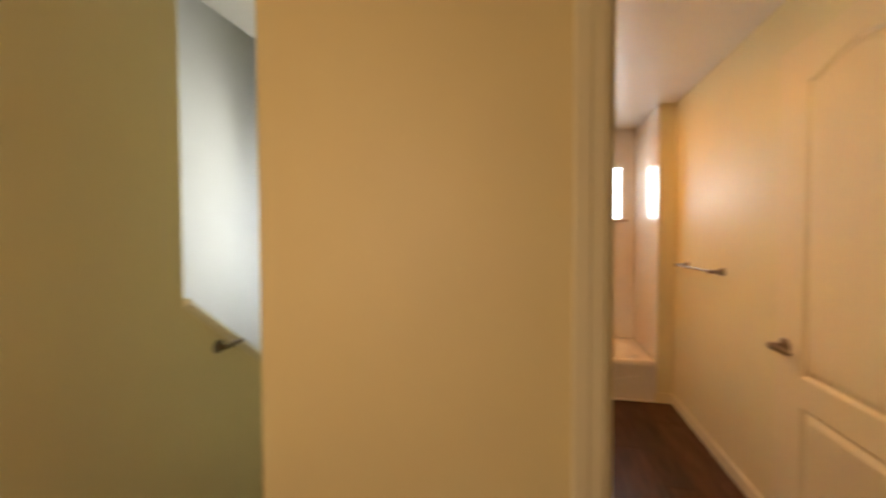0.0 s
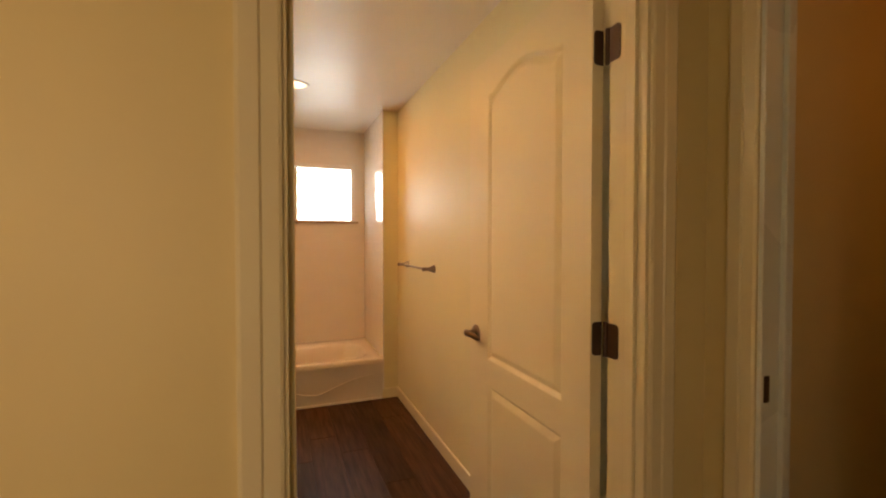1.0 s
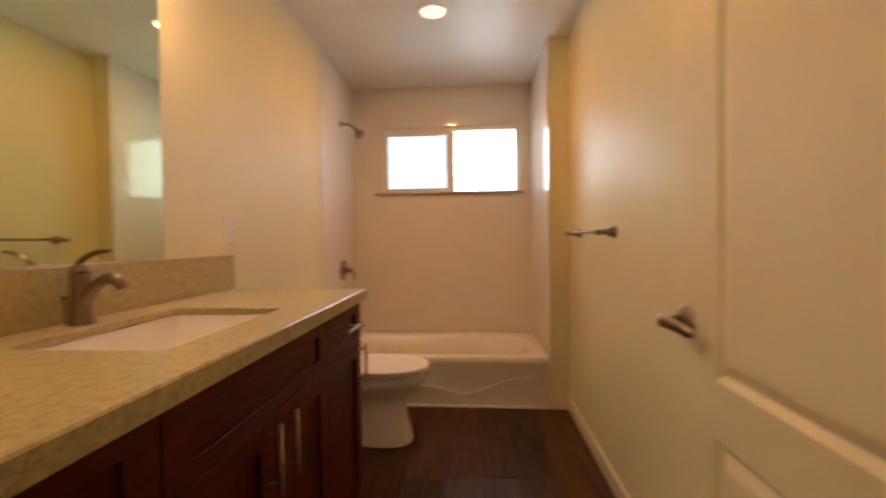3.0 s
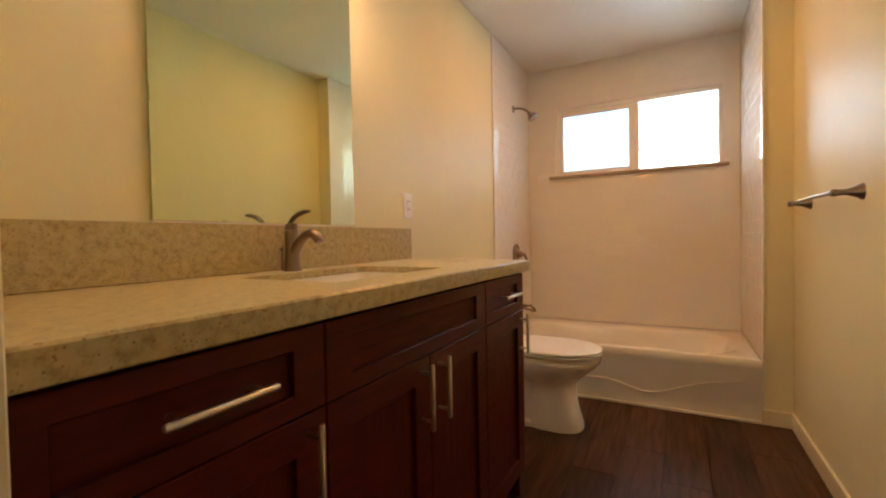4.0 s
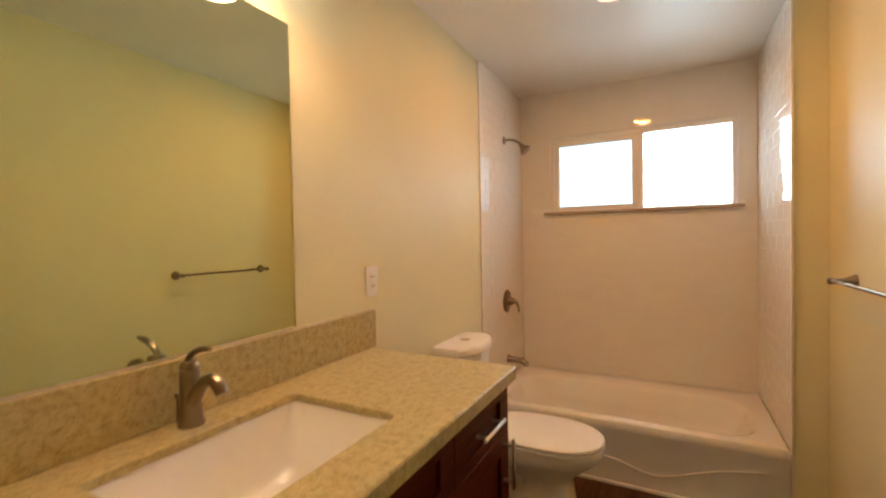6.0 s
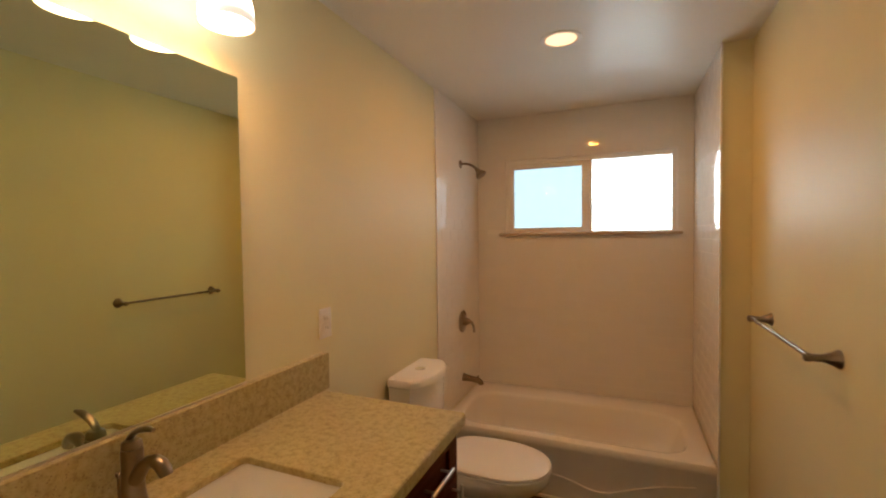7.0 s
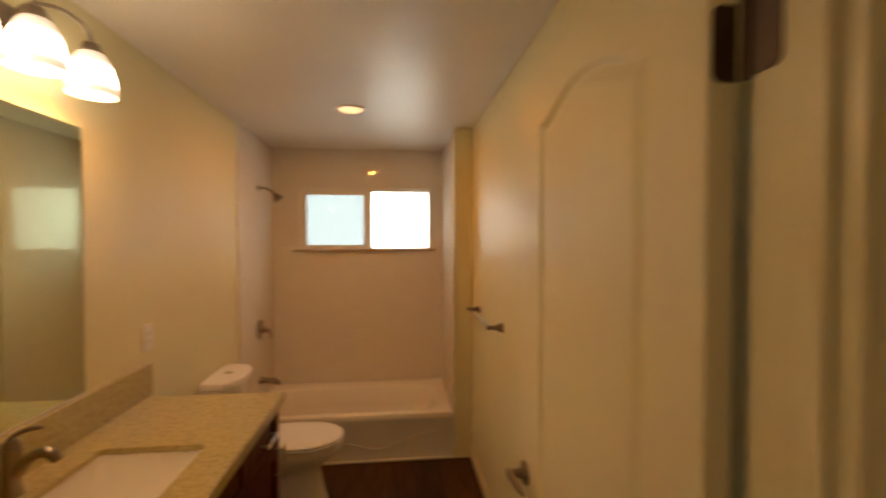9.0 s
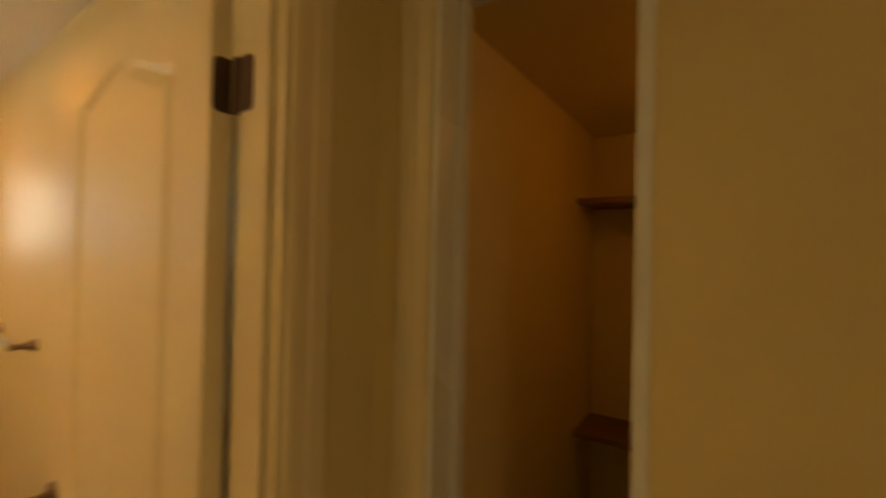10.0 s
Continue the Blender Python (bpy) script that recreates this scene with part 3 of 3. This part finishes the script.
part("basin", bm, PORCELAIN, sink, "", True)
bm = bmesh.new()
lathe(bm, (SX - 0.01, SY, 0.7545), (0, 0, 1), [(0, 0.024), (0.003, 0.023), (0.0035, 0.016), (0.001, 0.012), (0.002, 0.001)])
part("drain", bm, CHROME, sink, "chrome drain", True)

faucet = thing("faucet", (-0.452, 2.134, 0.939), "brushed nickel single-lever faucet behind the sink", "faucet")
fx, fy = -0.452, 2.134
bm = bmesh.new()
lathe(bm, (fx, fy, 0.939), (0, 0, 1), [(0.0, 0.0275), (0.004, 0.0275), (0.010, 0.0255), (0.030, 0.0232), (0.070, 0.0218), (0.110, 0.0218), (0.123, 0.0215), (0.126, 0.0195), (0.127, 0.001)], 28)
fb = part("body", bm, NICKEL, faucet, "", True)
bm = bmesh.new()
lathe(bm, (fx, fy, 1.066), (0, 0, 1), [(0.0, 0.0185), (0.002, 0.0205), (0.013, 0.0195), (0.018, 0.0150), (0.020, 0.001)], 24)
part("cap", bm, NICKEL, fb, "", True)
bm = bmesh.new()
tube(bm, [(fx + 0.004, fy, 0.992), (fx + 0.018, fy, 1.010), (fx + 0.036, fy, 1.030), (fx + 0.056, fy, 1.045), (fx + 0.078, fy, 1.052), (fx + 0.097, fy, 1.047), (fx + 0.108, fy, 1.036), (fx + 0.113, fy, 1.026)], [0.019, 0.017, 0.0145, 0.0135, 0.0140, 0.0148, 0.0145, 0.0125], 16, 1.0)
part("spout", bm, NICKEL, fb, "", True)
bm = bmesh.new()
tube(bm, [(fx - 0.010, fy, 1.076), (fx - 0.004, fy, 1.088), (fx + 0.010, fy, 1.101), (fx + 0.030, fy, 1.111), (fx + 0.054, fy, 1.117), (fx + 0.076, fy, 1.118)], [0.0085, 0.0085, 0.0090, 0.0098, 0.0095, 0.0055], 12, 0.7)
part("lever", bm, NICKEL, fb, "", True)
bm = bmesh.new()
lathe(bm, (fx - 0.030, fy - 0.012, 0.999), (0, 0, 1), [(-0.058, 0.003), (0.0, 0.003), (0.002, 0.006), (0.010, 0.006), (0.012, 0.003)], 10)
part("lift_rod", bm, NICKEL, faucet, "", True)

# mirror, outlet
mir = thing("mirror", (XW + 0.01, 2.14, 1.09), "large frameless wall mirror above the backsplash", "mirror")
part("glass", boxes((XW + 0.001, XW + 0.012, 1.772, 2.508, 1.086, 2.012), bevel=0.0015), MIRROR, mir)
part("bottom_channel", boxes((XW + 0.001, XW + 0.016, 1.770, 2.510, 1.0805, 1.0855)), STEEL, mir, "thin metal bottom channel")
out = thing("wall_outlet", (XW, 2.905, 1.13), "white wall outlet with test buttons beside the backsplash", "outlet")
part("plate", boxes((XW, XW + 0.006, 2.868, 2.940, 1.130, 1.248), bevel=0.003), PLASTIC, out)
face = part("insert", boxes((XW + 0.006, XW + 0.0082, 2.887, 2.921, 1.155, 1.223), bevel=0.0009), PLASTIC, out)
for oz in (1.171, 1.207):
    part("slots", boxes((XW + 0.008, XW + 0.0086, 2.896, 2.8985, oz - 0.006, oz + 0.006), (XW + 0.008, XW + 0.0086, 2.9095, 2.912, oz - 0.005, oz + 0.005)), DARK, face)
for oz in (1.1855, 1.1925):
    part("button", boxes((XW + 0.0078, XW + 0.0092, 2.895, 2.913, oz - 0.0026, oz + 0.0026), bevel=0.0005), PLASTIC, face)

# vanity light: three bell shades on curved arms
LX, LZ = -0.385, 2.078
vl = thing("vanity_light", (XW, 2.15, 2.23), "nickel vanity light with three lit frosted bell shades", "wall lamp")
bm = bmesh.new()
loft(bm, [[(XW + d, 2.15 + a[0] - 0, 2.235 + a[1]) for a in [(p[0], p[1]) for p in rrect(0, 0, 0.16 - o, 0.052 - o, 0.03, 0)]] for d, o in ((0.0, 0.0), (0.012, 0.0), (0.022, 0.008), (0.026, 0.02))])
plate = part("back_plate", bm, NICKEL, vl, "", True)
for sy in (2.36, 2.15, 1.94):
    bm = bmesh.new()
    mid = 2.15 + (sy - 2.15) * 0.35
    path = arc((XW + 0.02, mid, 2.235), (XW + 0.06, mid, 2.318), (LX - 0.03, (sy + mid) / 2, 2.306), 7) + arc((LX - 0.03, (sy + mid) / 2, 2.306), (LX, sy, 2.296), (LX, sy, 2.240), 7)[1:]
    tube(bm, path, 0.0055, 8)
    arm = part("arm", bm, NICKEL, vl, "", True)
    bm = bmesh.new()
    lathe(bm, (LX, sy, 2.208), (0, 0, 1), [(0.0, 0.030), (0.008, 0.032), (0.016, 0.026), (0.032, 0.020), (0.038, 0.008)])
    part("cap", bm, NICKEL, arm, "", True)
    bm = bmesh.new()
    out_p = [(0.136, 0.026), (0.130, 0.034), (0.112, 0.046), (0.080, 0.057), (0.042, 0.064), (0.013, 0.067), (0.0, 0.067)]
    in_p = [(0.0, 0.064), (0.013, 0.064), (0.042, 0.061), (0.080, 0.054), (0.112, 0.043), (0.127, 0.030), (0.131, 0.001)]
    lathe(bm, (LX, sy, LZ), (0, 0, 1), out_p + in_p, 28)
    part("shade", bm, SHADE, arm, "lit white frosted glass bell", True)
    point_lamp("bulb", (LX, sy, LZ + 0.02), 3.3, 0.03, WARM)

can = thing("recessed_light", (0.285, 3.64, 2.435), "lit round recessed ceiling light with white ring", "ceiling light")
bm = bmesh.new()
lathe(bm, (0.285, 3.64, CZ), (0, 0, -1), [(0.0, 0.096), (0.004, 0.094), (0.006, 0.080), (0.003, 0.074), (0.0005, 0.073)], 32)
part("ring", bm, PLASTIC, can, "", True)
bm = bmesh.new()
lathe(bm, (0.285, 3.64, CZ), (0, 0, -1), [(0.0005, 0.071), (0.003, 0.07), (0.004, 0.001)], 32)
part("lens", bm, LENS, can, "warm glowing lens")
can_lamp = area_lamp("recessed_lamp", (0.285, 3.64, CZ - 0.008), (0.285, 3.64, 0), 0.11, 0.11, 8.5, WARM)
can_lamp.data.shape = "DISK"


# ---------------------------------------------------------------- toilet
TY = 3.55
toilet = thing("toilet", (-0.15, TY, 0), "white two-piece toilet with closed lid", "toilet")
bm = bmesh.new()
loft(bm, [oval(cx_, TY, hx_, hy_, z, 40, pw, bk) for cx_, hx_, hy_, z, pw, bk in (
    (0.000, 0.146, 0.118, 0.0, 2.7, 1.3), (0.000, 0.143, 0.115, 0.025, 2.7, 1.3), (-0.002, 0.124, 0.101, 0.10, 2.6, 1.3), (-0.006, 0.114, 0.096, 0.18, 2.5, 1.3), (-0.012, 0.116, 0.098, 0.225, 2.4, 1.3),
    (-0.030, 0.150, 0.112, 0.258, 2.3, 1.3), (-0.072, 0.236, 0.142, 0.295, 2.2, 1.3), (-0.098, 0.308, 0.166, 0.330, 2.1, 1.3), (-0.10, 0.334, 0.178, 0.358, 2.1, 1.3), (-0.10, 0.340, 0.180, 0.380, 2.1, 1.3), (-0.10, 0.335, 0.176, 0.396, 2.1, 1.3))])
part("bowl", bm, PORCELAIN, toilet, "", True)
bm = bmesh.new()
loft(bm, [oval(cx_, TY, hx_, hy_, z, 36, 2.6, 1.2) for cx_, hx_, hy_, z in (
    (-0.205, 0.215, 0.112, 0.0), (-0.205, 0.213, 0.110, 0.022), (-0.205, 0.200, 0.078, 0.034), (-0.205, 0.200, 0.070, 0.12), (-0.21, 0.205, 0.074, 0.22), (-0.22, 0.215, 0.100, 0.29), (-0.22, 0.215, 0.135, 0.345), (-0.22, 0.210, 0.140, 0.385))])
part("trapway", bm, PORCELAIN, toilet, "", True)
bm = bmesh.new()
loft(bm, [oval(-0.02, TY, hx_, hy_, z, 40, 2.15, 1.6) for hx_, hy_, z in ((0.244, 0.166, 0.396), (0.246, 0.168, 0.400), (0.262, 0.184, 0.402), (0.264, 0.186, 0.406), (0.262, 0.184, 0.412), (0.246, 0.168, 0.414), (0.244, 0.166, 0.418))])
part("seat", bm, PLASTIC, toilet, "", True)
bm = bmesh.new()
loft(bm, [oval(-0.02, TY, hx_, hy_, z, 40, 2.15, 1.6) for hx_, hy_, z in ((0.246, 0.168, 0.4185), (0.260, 0.184, 0.419), (0.264, 0.188, 0.424), (0.262, 0.186, 0.431), (0.250, 0.174, 0.438), (0.15, 0.10, 0.442))])
part("lid", bm, PLASTIC, toilet, "", True)
for dy in (-0.075, 0.075):
    part("seat_hinge", boxes((-0.30, -0.262, TY + dy - 0.02, TY + dy + 0.02, 0.397, 0.436), bevel=0.006), PLASTIC, toilet)
bm = bmesh.new()


def tank_ring(grow, z, front=0.0):
    pts = []
    x0, x1, h = XW + 0.018, -0.322 + grow + front, 0.190 + grow
    for i in range(25):
        u = -1 + 2 * i / 24
        pts.append((x1 - 0.075 * abs(u) ** 2.6, TY + h * u, z))
    return pts + [(x0, TY + h, z), (x0, TY - h, z)]


loft(bm, [tank_ring(-0.022, 0.395), tank_ring(-0.016, 0.42), tank_ring(-0.004, 0.62), tank_ring(0.0, 0.782)])
tank = part("tank", bm, PORCELAIN, toilet, "", True)
bm = bmesh.new()
loft(bm, [tank_ring(0.006, 0.783), tank_ring(0.012, 0.787), tank_ring(0.012, 0.815), tank_ring(0.006, 0.824), tank_ring(-0.02, 0.827)])
lid = part("tank_lid", bm, PORCELAIN, toilet, "", True)
bm = bmesh.new()
lathe(bm, (-0.432, TY, 0.826), (0, 0, 1), [(0, 0.026), (0.003, 0.026), (0.005, 0.022), (0.005, 0.001)])
part("flush_button", bm, CHROME, lid, "chrome push button", True)
bm = bmesh.new()
tube(bm, [(XW, 3.30, 0.16), (XW + 0.05, 3.30, 0.16)], 0.010, 10)
tube(bm, [(XW + 0.05, 3.30, 0.16), (XW + 0.06, 3.32, 0.26), (XW + 0.07, 3.40, 0.40)], 0.005, 8)
solo("supply_valve", bm, CHROME, "chrome water supply valve behind the toilet", "valve", smooth=True)


# ---------------------------------------------------------------- bathtub
TX0, TX1, TY1, RZ = XW + 0.0072, XA + 0.0012, YN - 0.0072, 0.345
tub = thing("bathtub", (0.23, 4.43, 0), "white alcove bathtub with an embossed front", "bathtub")
bm = bmesh.new()
mx, my, hx, hy = (TX0 + TX1) / 2, (YT + TY1) / 2, (TX1 - TX0) / 2, (TY1 - YT) / 2
ix, iy = 0.219, (4.095 + 4.63) / 2
ihx, ihy = 0.668, (4.63 - 4.095) / 2
N = 10
rings = [rrect(mx, my + 0.006, hx, hy - 0.006, 0.004, 0.004, N), rrect(mx, my + 0.006, hx, hy - 0.006, 0.004, 0.27, N), rrect(mx, my, hx, hy, 0.006, 0.295, N), rrect(mx, my, hx, hy, 0.006, 0.328, N), rrect(mx, my, hx - 0.006, hy - 0.006, 0.008, 0.340, N), rrect(mx, my, hx - 0.018, hy - 0.018, 0.012, RZ, N),
         rrect(ix, iy, ihx + 0.022, ihy + 0.022, 0.17, RZ, N), rrect(ix, iy, ihx + 0.006, ihy + 0.006, 0.165, 0.340, N), rrect(ix, iy, ihx - 0.010, ihy - 0.008, 0.16, 0.322, N), rrect(ix - 0.01, iy, ihx - 0.05, ihy - 0.03, 0.15, 0.20, N), rrect(ix - 0.02, iy, ihx - 0.10, ihy - 0.06, 0.14, 0.09, N), rrect(ix - 0.02, iy, ihx - 0.16, ihy - 0.11, 0.12, 0.055, N), rrect(ix - 0.02, iy, ihx - 0.35, ihy - 0.20, 0.05, 0.050, N)]
loft(bm, rings)
shell = part("shell", bm, TUB, tub, "", True)
bm = bmesh.new()
pts = []
for i in range(41):
    u = i / 40
    x = -0.05 + 0.95 * u
    z = 0.175 - 0.085 * math.exp(-((x - 0.44) / 0.17) ** 2) + 0.04 * max(0, (x - 0.65)) / 0.25 - 0.045 * max(0.0, 0.44 - x) / 0.44
    pts.append((x, YT + 0.0065, z))
tube(bm, pts, [0.0015 + 0.0028 * math.sin(math.pi * i / 40) ** 0.5 for i in range(41)], 8)
part("embossed_line", bm, TUB, shell, "", True)
bm = bmesh.new()
lathe(bm, (-0.443, 4.36, 0.283), (1, 0, 0.22), [(0.0, 0.036), (0.008, 0.035), (0.012, 0.028), (0.013, 0.001)])
part("overflow_plate", bm, NICKEL, tub, "nickel overflow plate", True)

# shower fittings
TXW = XW + 0.008
sh = thing("wall_shower", (TXW, 4.44, 2.035), "nickel shower head on a bent arm", "shower head")
bm = bmesh.new()
lathe(bm, (TXW, 4.44, 2.035), (1, 0, 0), [(0, 0.030), (0.004, 0.029), (0.012, 0.014)])
part("flange", bm, NICKEL, sh, "", True)
bm = bmesh.new()
tube(bm, arc((TXW, 4.44, 2.035), (TXW + 0.08, 4.44, 2.045), (TXW + 0.125, 4.44, 1.985), 8), 0.0085, 10)
part("arm", bm, NICKEL, sh, "", True)
bm = bmesh.new()
lathe(bm, (TXW + 0.118, 4.44, 1.995), (0.62, 0, -0.78), [(0, 0.011), (0.012, 0.017), (0.022, 0.016), (0.045, 0.034), (0.060, 0.040), (0.066, 0.038), (0.067, 0.001)])
part("head", bm, NICKEL, sh, "", True)
va = thing("shower_valve", (TXW, 4.45, 0.90), "nickel shower valve trim with a lever", "valve")
bm = bmesh.new()
lathe(bm, (TXW, 4.45, 0.90), (1, 0, 0), [(0, 0.080), (0.005, 0.079), (0.010, 0.070), (0.013, 0.032), (0.040, 0.026), (0.052, 0.020)])
vp = part("trim_plate", bm, NICKEL, va, "", True)
bm = bmesh.new()
tube(bm, [(TXW + 0.045, 4.45, 0.905), (TXW + 0.070, 4.45, 0.895), (TXW + 0.085, 4.45, 0.865), (TXW + 0.088, 4.45, 0.825)], [0.014, 0.012, 0.009, 0.007], 10)
part("lever", bm, NICKEL, vp, "", True)
bm = bmesh.new()
tube(bm, [(TXW, 4.45, 0.490), (TXW + 0.02, 4.45, 0.488), (TXW + 0.07, 4.45, 0.484), (TXW + 0.115, 4.45, 0.478), (TXW + 0.135, 4.45, 0.462), (TXW + 0.138, 4.45, 0.450)], [0.030, 0.024, 0.021, 0.022, 0.021, 0.017], 14)
tube(bm, [(TXW + 0.112, 4.45, 0.495), (TXW + 0.112, 4.45, 0.512)], [0.005, 0.007], 8)
solo("tub_spout", bm, NICKEL, "nickel tub spout with a diverter knob", "spout", smooth=True)

# towel bar
tb = thing("towel_bar", (XE, 3.40, 1.16), "brushed nickel towel bar on the cream wall", "towel bar")
for ty in (3.095, 3.705):
    bm = bmesh.new()
    lathe(bm, (XE, ty, 1.158), (-1, 0, 0), [(0, 0.028), (0.005, 0.027), (0.016, 0.020), (0.040, 0.011), (0.062, 0.011), (0.074, 0.014), (0.082, 0.012), (0.086, 0.003)])
    part("post", bm, NICKEL, tb, "", True)
bm = bmesh.new()
tube(bm, [(XE - 0.070, 3.080, 1.160), (XE - 0.070, 3.72, 1.160)], 0.0075, 12)
part("bar", bm, NICKEL, tb, "", True)


# ---------------------------------------------------------------- floor planks
plank_mesh = {}


def plank(w, l):
    key = (round(w, 4), round(l, 4))
    if key not in plank_mesh:
        bm = bmesh.new()
        g, d, h = 0.0006, 0.0018, 0.004
        loft(bm, [[(sx * (w / 2 - o), sy * (l / 2 - o), z) for sx, sy in ((1, 1), (-1, 1), (-1, -1), (1, -1))] for o, z in ((g, -h), (g, -0.001), (d, 0.0))], cap0=False)
        plank_mesh[key] = mesh_of("plank", bm, PLANK)
    return plank_mesh[key]


def put_piece(name, me, parent, m):
    ob = new(name, me)
    ob.parent = parent
    if parent.type == "EMPTY":
        ob.matrix_parent_inverse = Matrix.Translation(-parent.location)
    ob.matrix_basis = m
    return ob


rng = random.Random(5)
PW, PL = 0.178, 1.22
col, x = 0, -1.25
while x < 2.32:
    w = min(PW, 2.32 - x)
    y = -0.8 - rng.random() * 1.0
    while y < YT + 0.05:
        y0, y1 = max(y, -0.8), min(y + PL, YT + 0.05)
        if y1 - y0 > 0.03 and not (x > 1.30 and y0 > 1.25) and not (x + w < -0.66 and y0 > 4.2):
            put_piece("plank", plank(w, y1 - y0), floor, Matrix.Translation((x + w / 2, (y0 + y1) / 2, 0)))
        y += PL
    x += w

# ---------------------------------------------------------------- wall tiles
tile_mesh = {}


def tile(w, h):
    key = (round(w, 3), round(h, 3))
    if key not in tile_mesh:
        bm = bmesh.new()
        g, d = 0.0005, 0.0026
        loft(bm, [[(sx * (w / 2 - o), -t, sz * (h / 2 - o)) for sx, sz in ((1, 1), (-1, 1), (-1, -1), (1, -1))] for o, t in ((g, 0.0), (g, 0.0074), (d, 0.008))], cap0=False)
        tile_mesh[key] = mesh_of("tile", bm, TILE)
    return tile_mesh[key]


def tile_field(name, label, u0, u1, z0, z1, place, hole=None):
    """Running-bond tiles between u0 and u1 along a wall; place(u, z) gives the pose."""
    e = thing(name, place(u0, z0).translation, label, "tiled wall")
    tagged(e, kind="structure")
    TW, TH = 0.1525, 0.0765
    row, z = 0, z0
    while z < z1 - 0.004:
        h = min(TH, z1 - z)
        u = u0 - (TW / 2 if row % 2 else 0.0)
        while u < u1 - 0.004:
            a, b, c, d = max(u, u0), min(u + TW, u1), z, z + h
            u += TW
            if b - a < 0.008:
                continue
            if hole:
                ha, hb, hc, hd = hole
                if a < hb and b > ha and c < hd and d > hc:
                    if a < ha - 0.008 and c >= hc - 0.03 and d <= hd + 0.03:
                        b = ha
                    elif b > hb + 0.008 and c >= hc - 0.03 and d <= hd + 0.03:
                        a = hb
                    elif c < hc - 0.004:
                        d = hc
                    elif d > hd + 0.004:
                        c = hd
                    else:
                        continue
            wob = Matrix.Rotation(radians(rng.uniform(-0.5, 0.5)), 4, "X") @ Matrix.Rotation(radians(rng.uniform(-0.35, 0.35)), 4, "Z")
            put_piece("tile", tile(b - a, d - c), e, place((a + b) / 2, (c + d) / 2) @ wob)
        z += h
        row += 1
    return e


Z0 = RZ - 0.004
BED = 0.0068
structure("grout_north", boxes((XW + 0.0005, -0.301, YN - BED, YN - 0.0005, Z0, CZ), (0.893, XA, YN - BED, YN - 0.0005, Z0, CZ), (-0.301, 0.893, YN - BED, YN - 0.0005, Z0, 1.515), (-0.301, 0.893, YN - BED, YN - 0.0005, 2.098, CZ)), GROUT, "white grout bed behind the end wall tile")
structure("grout_west", boxes((XW + 0.0005, XW + BED, YT - 0.005, YN - 0.008, Z0, CZ)), GROUT, "white grout bed behind the shower wall tile")
structure("grout_east", boxes((XA + 0.008 - BED, XA + 0.0075, YT - 0.005, YN - 0.008, Z0, CZ)), GROUT, "white grout bed behind the tile at the foot of the tub")
tile_field("tiles_north", "glossy white subway tile behind the tub", XW + 0.008, XA, Z0, CZ, lambda u, z: Matrix.Translation((u, YN, z)), (-0.30, 0.892, 1.53, 2.097))
tile_field("tiles_west", "glossy white subway tile by the shower head", YT - 0.005, YN - 0.008, Z0, CZ, lambda u, z: Matrix.Translation((XW, u, z)) @ Matrix.Rotation(radians(90), 4, "Z"))
tile_field("tiles_east", "glossy white subway tile at the foot of the tub", YT - 0.005, YN - 0.008, Z0, CZ, lambda u, z: Matrix.Translation((XA + 0.008, u, z)) @ Matrix.Rotation(radians(-90), 4, "Z"))
frame_boxes("tile_edge_trim", "white edge trim at the ends of the tile", [(XA - 0.002, XA + 0.0075, YT - 0.012, YT - 0.005, 0.0, CZ), (XW + 0.0002, XW + 0.0100, YT - 0.012, YT - 0.005, 0.086, CZ)], PLASTIC, 0.002)
